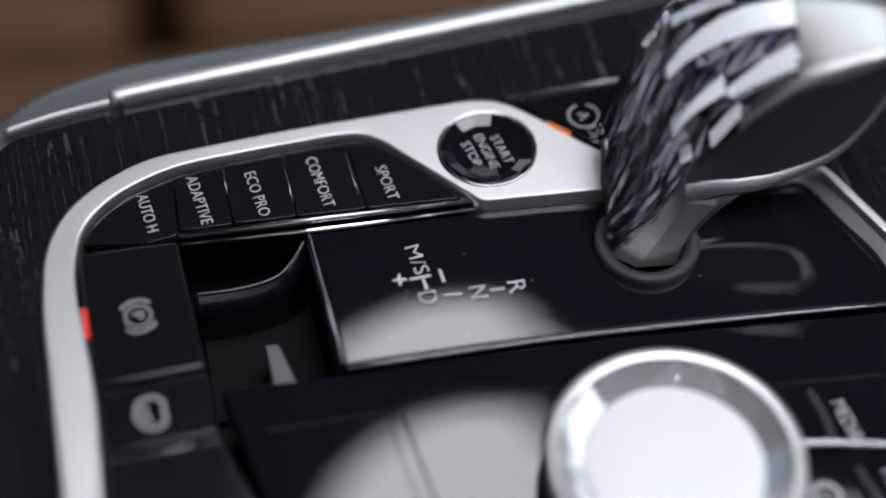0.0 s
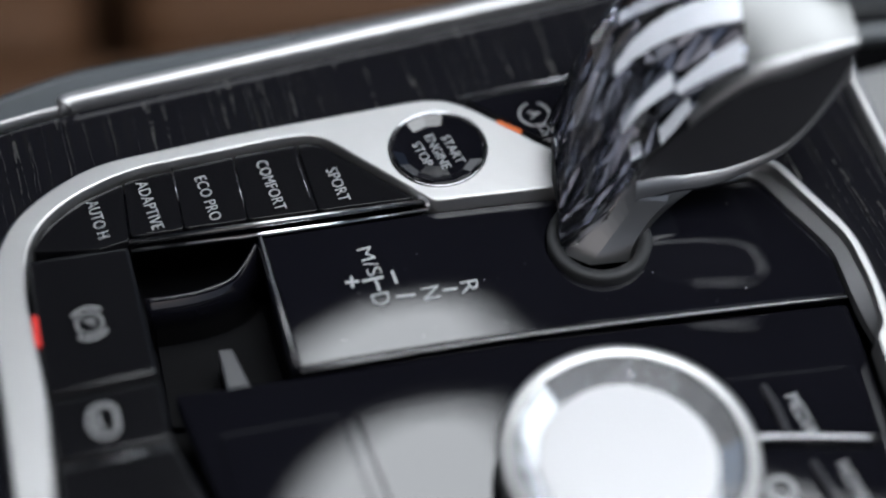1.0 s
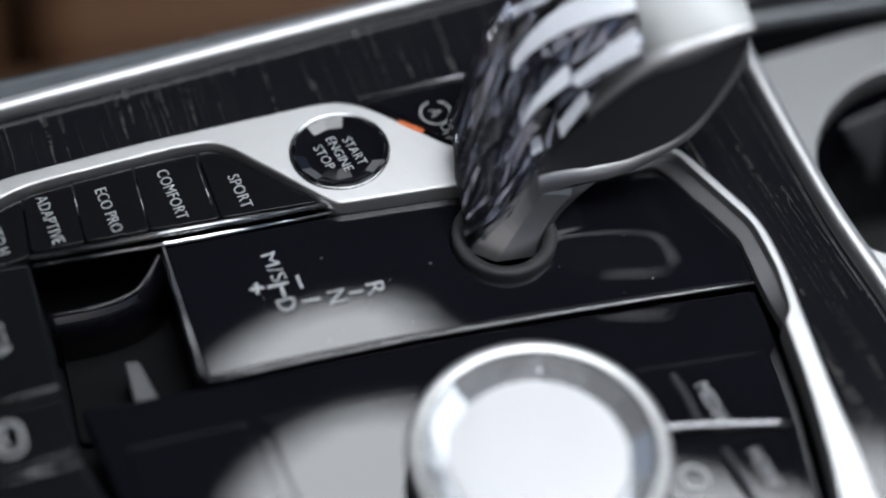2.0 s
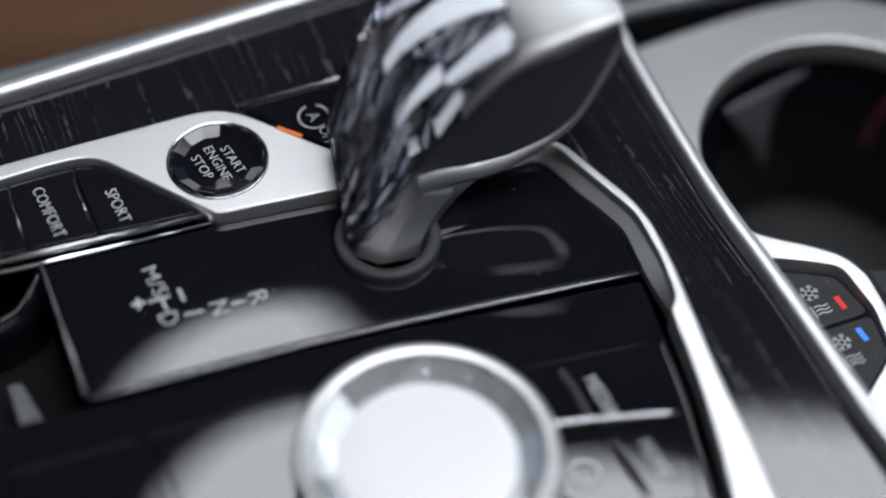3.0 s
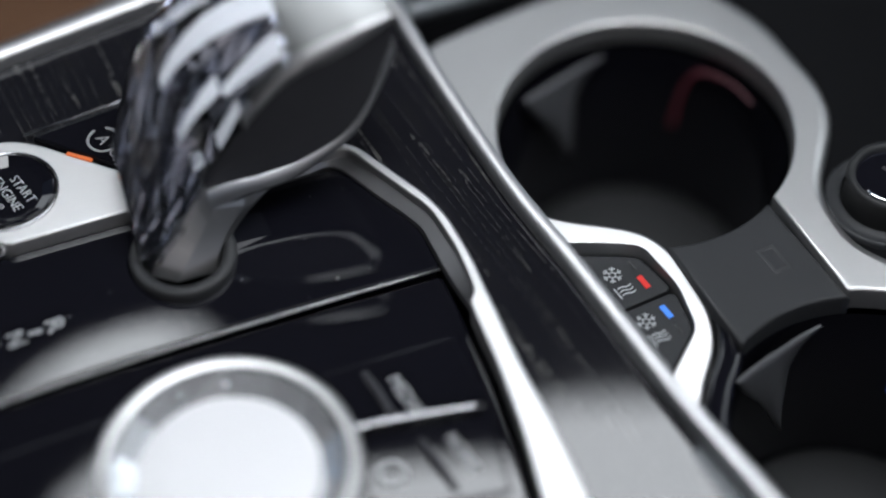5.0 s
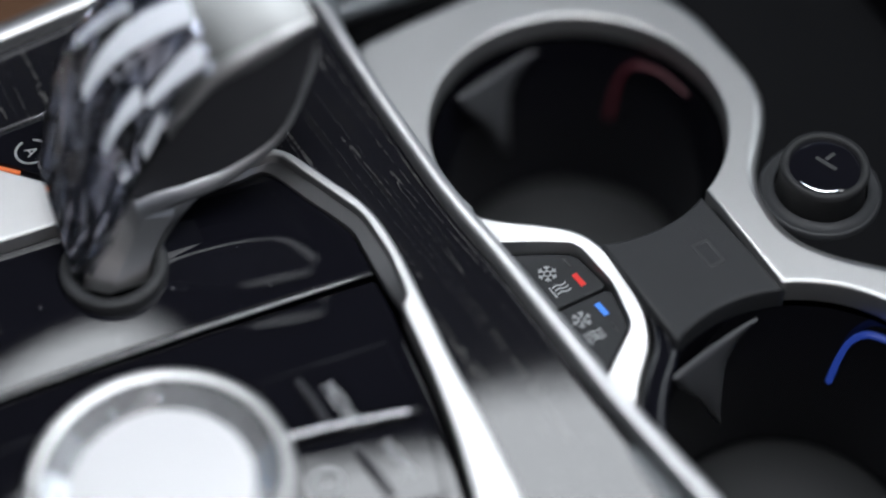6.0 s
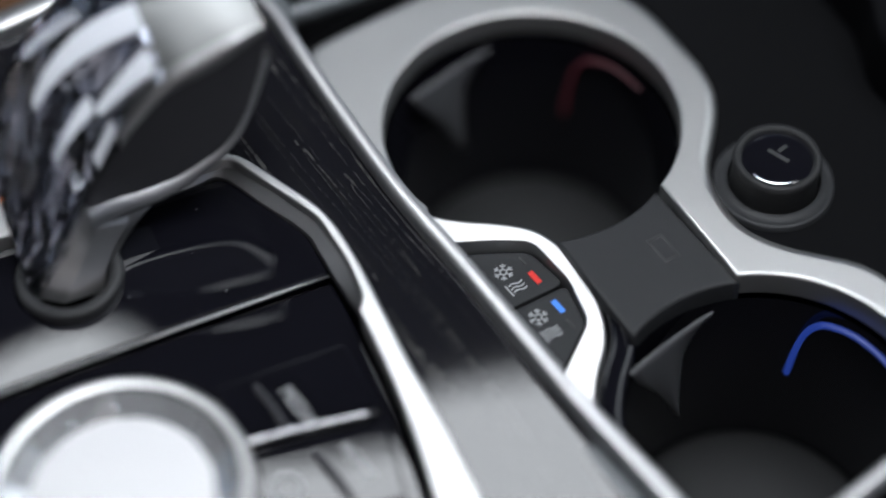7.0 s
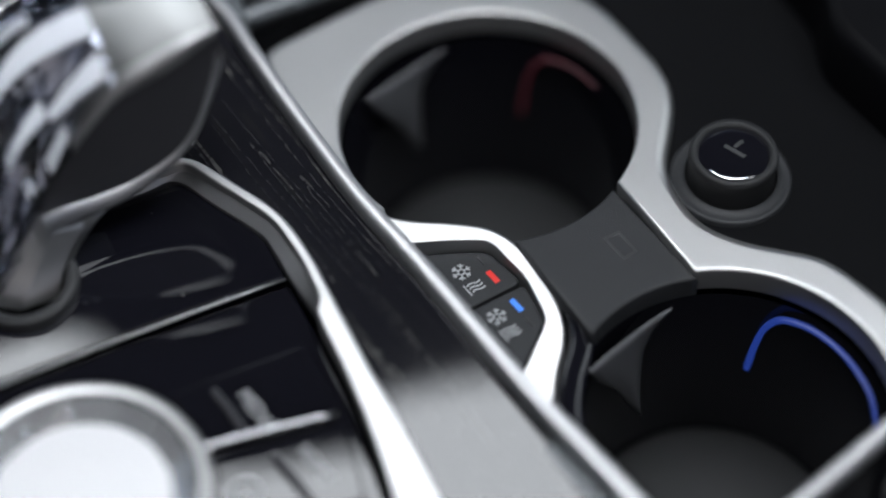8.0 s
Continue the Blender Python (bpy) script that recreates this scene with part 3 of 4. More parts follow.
# ---- start button ----
start = thing("start_button", "round faceted black engine start stop button in silver", "button")
CX, CY = 0.0175, 0.0205
bezel_z = 0.0044
part("bezel", lathe([(0.0134, bezel_z - 0.004), (0.0136, bezel_z + 0.0002), (0.0131, bezel_z + 0.0005), (0.0127, bezel_z - 0.0008)], CX, CY, 72), SILVER_DARK, start, "thin dark metal rim")
part("facet_ring", lathe([(0.0127, bezel_z - 0.0002), (0.0122, bezel_z + 0.0006), (0.0092, bezel_z - 0.0008)], CX, CY, 14, flat=True), GLOSS, start, "faceted black glass ring")
face = part("button_face", lathe([(0.0092, bezel_z - 0.0008), (0.006, bezel_z - 0.0006), (0, bezel_z - 0.0006)], CX, CY, 14, flat=True), GLOSS, start)
lettering("START", 21.6, 20.2, 3.95, 10.4, 2.6, face, turn=-72)
lettering("ENGINE", 17.4, 19.8, 3.95, 12.8, 2.6, face, turn=-74)
lettering("STOP", 13.2, 19.4, 3.95, 8.8, 2.6, face, turn=-72)

# ---- start-stop-off key ----
aoff = thing("auto_stop_button", "glossy black key with a lit orange lamp", "button")
part("key_cap", plate(rounded(mm((27.5, 37.5), (48, 19.5), (58, 15.5), (100, 13), (104, 40), (62, 42.5)), 0.001), -0.002, 0.0042, 0.0005), GLOSS, aoff)
part("key_edge", sweep([(0.0255, 0.0388, 0.0040), (0.058, 0.0430, 0.0040), (0.104, 0.0408, 0.004)], round_profile(0.0008, 0.0008, 6)), SILVER_DARK, aoff, "thin bright edge")
part("lamp", bar_bm(38.0, 26.2, 4.25, 7.4, 1.1, -38), ORANGE, aoff, "glowing orange lamp")
part("stop_symbol", sweep([(0.0455 + 0.0042 * math.cos(radians(a)), 0.0300 + 0.0042 * math.sin(radians(a)), 0.0043) for a in range(110, 431, 16)], round_profile(0.0007, 0.0003, 6)), PRINT_DIM, aoff)
lettering("A", 45.5, 30.0, 4.35, 3.0, 3.2, aoff, PRINT_DIM)
lettering("OFF", 47.6, 22.4, 4.35, 6.6, 3.0, aoff, PRINT_DIM, turn=-84)


# ---- gear lever ----
ON_DECK[0] = False


def lever_section(k):
    """The lever head's cross-section (y, z in millimetres) at its six stations from rear to front."""
    return ((46, ((-11, 1), (-9, 7), (7, 21), (13, 15), (4, 3))),
            (58, ((-11, 3), (-7, 16), (16, 44), (27, 34), (12, 6))),
            (72, ((-5, 12), (-5, 28), (17, 54), (32, 46), (18, 14))),
            (90, ((-4, 14), (-4, 46), (16, 58), (32, 54), (20, 18))),
            (106, ((-3, 22), (-3, 53), (13, 60), (30, 55), (20, 26))),
            (118, ((-2, 44), (-2, 56.5), (10, 59), (24, 55), (18, 46))))[k]


def lever_point(u, v):
    """A point of the lever head: u from 0 to 5 along it, v from 0 to 5 round it."""
    u = max(-0.35, u)
    i, j = max(0, min(int(u), 4)), int(v) % 5
    a, b = u - i, v - int(v)

    def station(k):
        x, sec = lever_section(max(0, min(5, k)))
        p = Vector(sec[j]).lerp(Vector(sec[(j + 1) % 5]), b)
        return Vector((x, p.x, p.y)) / 1000

    q0, q1, q2, q3 = station(i - 1), station(i), station(i + 1), station(i + 2)
    return 0.5 * (2 * q1 + (q2 - q0) * a + (2 * q0 - 5 * q1 + 4 * q2 - q3) * a * a + (3 * q1 - q0 - 3 * q2 + q3) * a ** 3)


def frange(a, b, n):
    return [a + (b - a) * k / n for k in range(n + 1)]


def between(u, table):
    """A value read from a table of (u, value) pairs."""
    for (a, p), (b, q) in zip(table, table[1:]):
        if u <= b:
            f = max(0.0, min(1.0, (u - a) / (b - a)))
            return p + (q - p) * f
    return table[-1][1]


def lever_out(u, v, out):
    p = lever_point(u, v)
    return p + (p - Vector((p.x, 0.008, 0.032 if u > 1 else 0.014))).normalized() * out


def grid_bm(rows, close=False, flat=False):
    """A surface through rows of points, as quads, or as flat triangles."""
    bm = bmesh.new()
    vs = [[bm.verts.new(p) for p in row] for row in rows]
    for a, b in zip(vs, vs[1:]):
        for k in range(len(a) if close else len(a) - 1):
            j = (k + 1) % len(a)
            if flat:
                bm.faces.new((a[k], a[j], b[j]))
                bm.faces.new((a[k], b[j], b[k]))
            else:
                bm.faces.new((a[k], a[j], b[j], b[k])).smooth = True
    if close:
        bm.faces.new(vs[0])
        bm.faces.new(vs[-1][::-1])
    bmesh.ops.recalc_face_normals(bm, faces=bm.faces)
    return bm


def diamond_cut(us, vs, out, height, jitter, rng, start=None):
    """A skin of four-sided cut points, each with its own uneven apex."""
    bm = bmesh.new()
    grid = []
    for i, u in enumerate(us):
        row = []
        for k, v in enumerate(vs):
            du, dv = us[min(i + 1, len(us) - 1)] - us[max(i - 1, 0)], vs[min(k + 1, len(vs) - 1)] - vs[max(k - 1, 0)]
            edge_u, edge_v = 0 < i < len(us) - 1, 0 < k < len(vs) - 1
            shift = 0.22 * du * (1 if k % 2 else -1) if edge_u else 0
            uu, vv = u + shift + edge_u * rng.uniform(-1, 1) * jitter * du, v + edge_v * rng.uniform(-1, 1) * jitter * dv
            if start:
                lo = between(uu, start)
                vv = lo + (vv - vs[0]) * (vs[-1] - lo) / (vs[-1] - vs[0])
            row.append((uu, vv))
        grid.append(row)
    pts = [[bm.verts.new(lever_out(u, v, out)) for u, v in row] for row in grid]
    for i in range(len(us) - 1):
        for k in range(len(vs) - 1):
            q = (grid[i][k], grid[i][k + 1], grid[i + 1][k + 1], grid[i + 1][k])
            w = [rng.uniform(0.5, 1.5) for _ in q]
            u, v = sum(c[0] * f for c, f in zip(q, w)) / sum(w), sum(c[1] * f for c, f in zip(q, w)) / sum(w)
            top = bm.verts.new(lever_out(u, v, out + height * rng.uniform(0.4, 1.3)))
            ring = (pts[i][k], pts[i][k + 1], pts[i + 1][k + 1], pts[i + 1][k])
            for m in range(4):
                bm.faces.new((ring[m], ring[(m + 1) % 4], top))
    bmesh.ops.recalc_face_normals(bm, faces=bm.faces)
    return bm


def glint_shelf(u0, u1, low0, low1, high0, high1, rise, bow=0.0):
    """A crystal glint built as a long pale cut that leans up towards the roof at the given angle."""
    rows = []
    for q in frange(0, 1, 6):
        u, b = u0 + (u1 - u0) * q, bow * 4 * q * (1 - q)
        lo, hi = lever_out(u, low0 + (low1 - low0) * q + b, 0.0004), lever_out(u, high0 + (high1 - high0) * q + b, 0.0034)
        w = max(0.0008, (hi - lo).length * 0.92)
        edge = Vector((lo.x, hi.y - w * math.cos(radians(rise)), hi.z - w * math.sin(radians(rise))))
        rows.append([lo, edge, hi, lever_out(u, high0 + (high1 - high0) * q + b, -0.0004)])
    bm = grid_bm(rows, close=True)
    for f in bm.faces:
        f.smooth = False
    return bm


LEAF_LOW = ((1.55, 0.70), (1.75, 0.50), (2.05, 0.26), (2.35, 0.13), (3.0, 0.09), (3.75, 0.09), (4.35, 0.13), (4.7, 0.22), (5.0, 0.45))
CRYSTAL_LOW = ((-0.35, 0.0), (0.3, 0.12), (0.8, 0.42), (1.3, 0.80), (1.65, 1.0))
LEAF_TOP = ((1.55, 1.0), (2.4, 1.03), (3.0, 0.98), (3.6, 0.90), (5.0, 0.84))


def gear_lever():
    ob = thing("gear_lever", "cut crystal and gunmetal gear lever on a round collar", "gear lever")
    rng = random.Random(5)
    part("collar", lathe([(0.0138, -0.003), (0.0140, 0.0001), (0.0134, 0.0011), (0.0116, 0.0008), (0.0102, -0.0004), (0.0098, -0.004)], 0.0562, -0.0118, 48), COLLAR, ob, "dark grey rubber collar")
    # stem: flat facets that rise from the collar and flare into the belly
    foot = [(46.5, -12.5), (53.0, -17.2), (63.6, -17.2), (67.4, -13.0), (66.0, -2.0), (49.0, -1.0)]
    crown_ring = [(65.5, -6.6, 19.0), (66.4, -8.4, 10.5), (74.5, -7.8, 7.8), (82.0, -5.4, 9.2), (82.0, 5.0, 13.0), (66.0, 5.0, 22.0)]
    rows = []
    for t in frange(0, 1, 10):
        ring = []
        for (fx, fy), (cx, cy, cz) in zip(foot, crown_ring):
            bend = t ** 1.7 if fx > 60 else t
            ring.append(Vector((fx + (cx - fx) * bend, fy + (cy - fy) * t, -4 + (cz + 4) * t)) / 1000)
        rows.append(ring)
    for t in (0.25, 0.5, 0.75):
        rows.append([p.lerp(Vector((0.078, 0.004, 0.022)), t) for p in ring])
    bm = grid_bm(rows, close=True)
    for e in bm.edges:
        e.smooth = abs((e.verts[0].co - e.verts[1].co).normalized().z) < 0.3
    part("stem", bm, STEM, ob, "grey satin metal stem with flat facets")
    part("head", grid_bm([[lever_out(u, 0.5 * k, -0.0035 if u < 1.4 else 0.0) for k in range(10)] for u in frange(0, 5, 20)], close=True), RUBBER, ob, "dark gunmetal head")
    leaf = []
    for u in frange(1.55, 5, 26):
        lo, hi = between(u, LEAF_LOW), between(u, LEAF_TOP)
        leaf.append([lever_out(u, lo + (hi - lo) * k / 8, 0.0013 - 0.0007 * math.sin(math.pi * k / 8)) for k in range(9)])
    part("side_cover", grid_bm(leaf), GUN, ob, "smooth dark grey side cover, slightly dished")
    # broad belly edge that wraps from the side cover round the underside
    belly, under = [], []
    for u in frange(1.55, 5, 26):
        a = lever_out(u, between(u, LEAF_LOW), 0.0014)
        drop = between(u, ((1.55, 1.0), (2.0, 3.4), (2.65, 3.6), (3.5, 1.9), (3.85, 2.0), (4.65, 1.2), (5.0, 0.6)))
        low = lever_point(u, 0.0) + Vector((0.12 * drop if u > 4 else 0, -0.62 * drop, -0.85 * drop)) / 1000
        back = lever_point(u, 4.75) + Vector((0, 0, -0.0004))
        mid = a.lerp(low, 0.55) + Vector((0, -0.0007, 0.0003))
        belly.append([a + Vector((0, 0.0012, 0)), a, mid, mid.lerp(low, 0.6) + Vector((0, -0.0002, 0))])
        under.append([mid.lerp(low, 0.6) + Vector((0, -0.0002, 0)), low, low.lerp(back, 0.3) + Vector((0, 0, -0.0004)), back])
    part("rim", grid_bm(belly), EDGE, ob, "satin metal edge along the belly")
    part("underside", grid_bm(under), GUN, ob, "dark grey underside")
    tip = smooth_line([tuple(lever_point(5, v) + Vector((0.0004, -0.0004, 0))) for v in (0.1, 0.3, 0.6, 0.9)], 4)
    part("rim", sweep(tip, round_profile(0.0026, 0.0026, 10)), EDGE, ob, "satin metal edge round the tip")
    band = []
    for u in frange(2.3, 5, 18):
        v0 = between(u, LEAF_TOP)
        wide = between(u, ((2.3, 0.10), (2.6, 0.20), (4.0, 0.26), (5.0, 0.20)))
        band.append([lever_out(u, v0 - 0.01, 0.0008), lever_out(u, v0, 0.0019), lever_out(u, v0 + wide * 0.5, 0.0022), lever_out(u, v0 + wide, 0.0013)])
    part("rim", grid_bm(band), STEM, ob, "bright metal edge along the top")
    part("top_cover", grid_bm([[lever_out(u, 1.0 + 1.6 * k / 10, 0.0010) for k in range(11)] for u in frange(2.95, 5, 12)]), COVER, ob, "satin silver top cover")
    # crystal: smoked long cuts below, silvered broad cuts above, under a clear cut skin
    part("backing", diamond_cut(frange(-0.15, 1.62, 3), frange(0.10, 2.9, 13), 0.0004, 0.0012, 0.12, rng, CRYSTAL_LOW), FACET_DARK, ob, "dark facets under the crystal")
    part("backing", diamond_cut(frange(1.5, 3.15, 5), frange(1.02, 3.0, 9), 0.0004, 0.0016, 0.16, rng), FACET_DARK, ob, "silvered facets of the crystal's upper side")
    # white reflections in the crystal, painted as pale diffuse facets
    for u0, u1, low0, low1, high0, high1, rise, bow, says in (
            (1.20, 3.05, 1.70, 1.66, 1.72, 1.90, 24, 0.06, "long facet whitened as a painted glint"),
            (1.25, 2.10, 1.43, 1.38, 1.44, 1.47, 26, 0.0, "wedge facet whitened as a painted glint"),
            (2.15, 3.00, 1.37, 1.22, 1.38, 1.44, 24, 0.0, "wedge facet whitened as a painted glint"),
            (1.90, 2.30, 1.14, 1.18, 1.17, 1.24, 26, 0.0, "small facet whitened as a painted glint"),
            (1.42, 1.60, 1.15, 1.13, 1.19, 1.18, 27, 0.0, "small facet whitened as a painted glint"),
            (1.35, 2.30, 2.08, 2.10, 2.09, 2.17, 20, 0.03, "narrow facet whitened as a painted glint")):
        part("glint_facet", glint_shelf(u0, u1, low0, low1, high0, high1, rise, bow), GLINT, ob, says)
    part("crystal", diamond_cut(frange(-0.34, 1.70, 4), frange(0.02, 2.95, 19), 0.0030, 0.0011, 0.16, rng, CRYSTAL_LOW), CRYSTAL, ob, "clear cut crystal with many long fine facets")
    part("crystal", diamond_cut(frange(1.70, 3.0, 4), frange(2.05, 3.0, 4), 0.0028, 0.0014, 0.12, rng), CRYSTAL, ob, "clear cut crystal with broad facets")
    return ob


gear_lever()


# ---- rotary controller ----
def rotary_controller():
    ob = thing("rotary_controller", "round silver rotary controller, touch top whitened as if reflecting", "controller")
    cx, cy = 0.0502, -0.0800
    part("skirt", lathe([(0.0290, -0.014), (0.0305, -0.008), (0.0316, -0.002), (0.0320, 0.0015), (0.0314, 0.0036), (0.0300, 0.0044), (0.0284, 0.0036)], cx, cy, 96), SILVER, ob, "satin silver outer ring")
    part("groove", lathe([(0.0287, 0.0036), (0.0283, 0.0026), (0.0279, 0.0036)], cx, cy, 72), PIT, ob, "dark gap inside the outer ring")
    ring = part("facet_ring", lathe([(0.0281, -0.0030), (0.0281, 0.0024), (0.0224, -0.0022), (0.0220, -0.0040)], cx, cy, 56), FROST, ob, "faceted frosted glass ring")
    n = 14
    tilt = random.Random(8)
    for k in range(n):
        bm = bmesh.new()
        a0, a1 = 2 * math.pi * (k + 0.01) / n, 2 * math.pi * (k + 0.99) / n
        lift = (tilt.uniform(-0.0008, 0.0008), tilt.uniform(-0.0008, 0.0008))
        quad = [(0.0280, a0, 0.0040 + lift[0]), (0.0280, a1, 0.0040 + lift[1]), (0.0222, a1, -0.0004), (0.0222, a0, -0.0004)]
        low = [bm.verts.new((cx + r * math.cos(a), cy + r * math.sin(a), -0.0030)) for r, a, z in quad]
        top = [bm.verts.new((cx + r * math.cos(a), cy + r * math.sin(a), z)) for r, a, z in quad]
        bm.faces.new(top)
        for i in range(4):
            bm.faces.new((low[i], low[(i + 1) % 4], top[(i + 1) % 4], top[i]))
        bmesh.ops.recalc_face_normals(bm, faces=bm.faces)
        part("facet", bm, FROST, ring)
    # the disc's whiteness is a reflection put into its colour
    part("touch_top", lathe([(0.0223, -0.0040), (0.0223, -0.0006), (0.0219, 0.0000), (0.0210, 0.0004), (0.012, 0.0010), (0, 0.0012)], cx, cy, 96), TOUCH_SHINE, ob, "dished touch surface, whitened with a painted reflection")
    return ob


rotary_controller()

ON_DECK[0], CROWN[0] = True, CONTROL_CROWN
CTRLK = "keys round the controller"


def controller_key(label, words, outline, wx, wy, ln, ridge):
    ob = thing("menu_button", label, "button", CTRLK)
    cap = part("key_cap", plate(rounded(outline, 0.001, 4), -0.005, -0.0018, 0.0006, cells=0.004), GLOSS, ob)
    if words:
        lettering(words, wx, wy, -1.68, ln, 3.6, cap, PRINT)
    if ridge:
        (x0, y0), (x1, y1) = ridge
        part("ridge", sweep(smooth_line([(x0 / 1000, y0 / 1000, -0.0024), ((x0 + x1) / 2000, (y0 + y1) / 2000, -0.0010), (x1 / 1000, y1 / 1000, -0.0024)]), round_profile(0.0024, 0.0024, 8)), GUN, cap, "raised glossy ridge")
    return ob


controller_key("black key lettered media beside the controller", "MEDIA", mm((79, -58), (114, -57), (115.5, -79), (82, -77)), 96.7, -70.5, 12.1, ((89, -61), (92, -76)))
controller_key("black key lettered home beside the controller", "HOME", mm((82.5, -80), (115, -81.8), (112, -104), (80, -101)), 104.4, -90.8, 11.6, ((96, -84), (99.5, -100)))
part("key_divider", sweep(smooth_line([(0.0775, -0.0775, 0.0006), (0.09, -0.0782, 0.001), (0.1135, -0.0805, 0.0004)]), round_profile(0.0018, 0.0018, 8)), SILVER_DARK, console, "bright ridge between the keys")
icon = controller_key("black round key with a pale symbol beside the controller", "", mm((79.5, -86), (92, -86.5), (92.5, -97), (79, -97)), 0, 0, 0, None)
part("symbol", lathe([(0.0026, -0.002), (0.0040, -0.002), (0.0040, -0.0016), (0.0026, -0.0016), (0.0026, -0.002)], 0.0862, -0.0912, 24), PRINT_DIM, icon)
for outline in (mm((-47, -58.5), (-17.5, -56.5), (-9.5, -90), (-1, -155), (-39, -155)), mm((-14, -56.3), (26, -53.6), (26, -70), (20, -92), (8, -155), (0.5, -155), (-6.5, -90))):
    part("touch_key", plate(rounded(outline, 0.001, 4), -0.005, -0.0022, 0.0006, cells=0.004), GLOSS, console, "glossy black key beside the controller")

# ---- cup holders ----
ON_DECK[0], CROWN[0] = False, None
C1, C2, CR = (0.1885, -0.0055), (0.2055, -0.1150), 0.040
base_out = rounded(mm((128, 120), (330, 120), (330, -175), (173, -175), (165, -132), (149, -48), (139, 9)), 0.004)
cup_area = thing("front_console", "silver and dark plastic panel round two cup holders", "console")
part("base_panel", plate(base_out, -0.385, -0.0205, 0.001, [circle(*C1, CR - 0.0002), circle(*C2, CR - 0.0002)]), PLASTIC, cup_area, "dark grained plastic base")
RIM_OUT = rounded(mm((141, -24), (136, 12), (139, 45), (158, 49), (180, 53), (208, 54), (226, 43), (237, 22), (242, -8), (239, -20), (225, -41), (225, -60), (232, -70), (250, -84), (257, -104), (258, -128), (249, -148), (232, -158)), 0.007)
SURROUND = [*RIM_OUT, *circle(*C2, CR + 0.0012, 50, -55, 75.3), *circle(*C1, CR + 0.0012, 60, -56.7, 204)]
part("silver_surround", plate(SURROUND, -0.014, -0.0060, 0.0034, share=[1.0] * len(RIM_OUT) + [0.22] * (len(SURROUND) - len(RIM_OUT))), SILVER, cup_area, "satin silver trim round the cup holders")
part("side_panel", plate(rounded(mm((225, 40), (236, 22), (237, -6), (234, -21), (221, -42), (221, -62), (229, -73), (246, -86), (255, -104), (258, -150), (330, -150), (330, 56), (240, 56)), 0.006), -0.05, -0.0115, 0.001), PLASTIC, cup_area, "dark grained plastic panel beside the cup holders")
part("bridge", plate([*circle(*C1, CR + 0.0006, 16, -104, -58), *circle(*C2, CR + 0.0006, 16, 74, 122)], -0.02, -0.0085, 0.0008), GREY, cup_area, "dark grey bar between the cup holders")
part("phone_symbol", plate(mm((200.0, -54), (205, -53.3), (206.6, -62), (201.8, -62.8)), -0.009, -0.0084, 0.0001, [mm((201.0, -55), (204.4, -54.4), (205.6, -61), (202.4, -61.6))]), PRINT_FAINT, cup_area, "faint embossed sign")
LIP_HOLE = rounded(mm((148, -32.6), (163.6, -37.6), (172.9, -41.3), (177.2, -55.6), (177.0, -68.7), (164, -81.4), (155, -74)), 0.003)
part("button_surround", plate(rounded(mm((142, -16), (150, -23.5), (157, -28.2), (166.5, -32.6), (175.8, -38.2), (181.5, -49.5), (182.3, -66), (179.5, -76), (172, -85), (166, -97), (166, -112), (158, -112), (150, -74), (142, -30)), 0.005), -0.014, -0.0048, 0.0010, [LIP_HOLE], slope=(0.0, 0.12), hole_edge=0.0004), SILVER, cup_area, "bright silver trim round the two buttons")
part("inner_lip", sweep(smooth_line([(0.1772, -0.0445, -0.0150), (0.1825, -0.050, -0.0135), (0.1855, -0.066, -0.014), (0.1825, -0.078, -0.0145), (0.175, -0.088, -0.015), (0.169, -0.100, -0.016), (0.167, -0.118, -0.017)]), round_profile(0.007, 0.006)), GLOSS, cup_area, "glossy black inner lip")


def cup_holder(c, label, strip, strip_label, reach):
    ob = thing("cup_holder", label, "cup holder", "cup holders")
    wall = part("wall", lathe([(CR + 0.0004, -0.0154), (CR + 0.0, -0.0190), (CR - 0.0022, -0.034), (CR - 0.0040, -0.074)], *c, 96), GLOSS, ob, "glossy black cylinder wall")
    part("floor_mat", lathe([(CR - 0.003, -0.078), (CR - 0.004, -0.0735), (CR - 0.006, -0.073), (0, -0.073)], *c, 64), RUBBER, ob, "dark rubber mat")
    r = CR - 0.0024
    pts = [(50.5, -0.043), (49, -0.033), (46.5, -0.0245), (42, -0.0192), (36, -0.0172), (25, -0.0162), (10, -0.0164), (-6, -0.0172), (-16, -0.0200), (-26, -0.0240)]
    pts = pts[:reach]
    line = smooth_line([(c[0] + r * math.cos(radians(a)), c[1] + r * math.sin(radians(a)), z) for a, z in pts], 6)
    part("light_strip", sweep(line, round_profile(0.0032, 0.0020, 8), taper=0.25), strip, wall, strip_label)
    # flap: its outline and grey paint the blurred sky reflection inside the cup
    rows = []
    for h in frange(0, 1, 12):
        left, right = between(h, ((0, 131), (0.25, 127), (0.6, 117), (1, 109.5))), between(h, ((0, 85), (0.15, 93), (0.35, 100), (0.7, 104), (1, 107)))
        row = []
        for k in range(11):
            a = radians(left + (right - left) * k / 10)
            r = CR - 0.0026 - 0.0022 * math.sin(math.pi * k / 10) * (1 - 0.5 * h) - 0.0075 * h
            row.append(Vector((c[0] + r * math.cos(a), c[1] + r * math.sin(a), -0.0155 - 0.0285 * h)))
        row += [p + Vector((p.x - c[0], p.y - c[1], 0)).normalized() * 0.0008 for p in reversed(row)]
        rows.append(row)
    bm = grid_bm(rows, close=True)
    part("spring_flap", bm, FLAP, wall, "smooth spring flap in the painted grey of a reflection")
    return ob


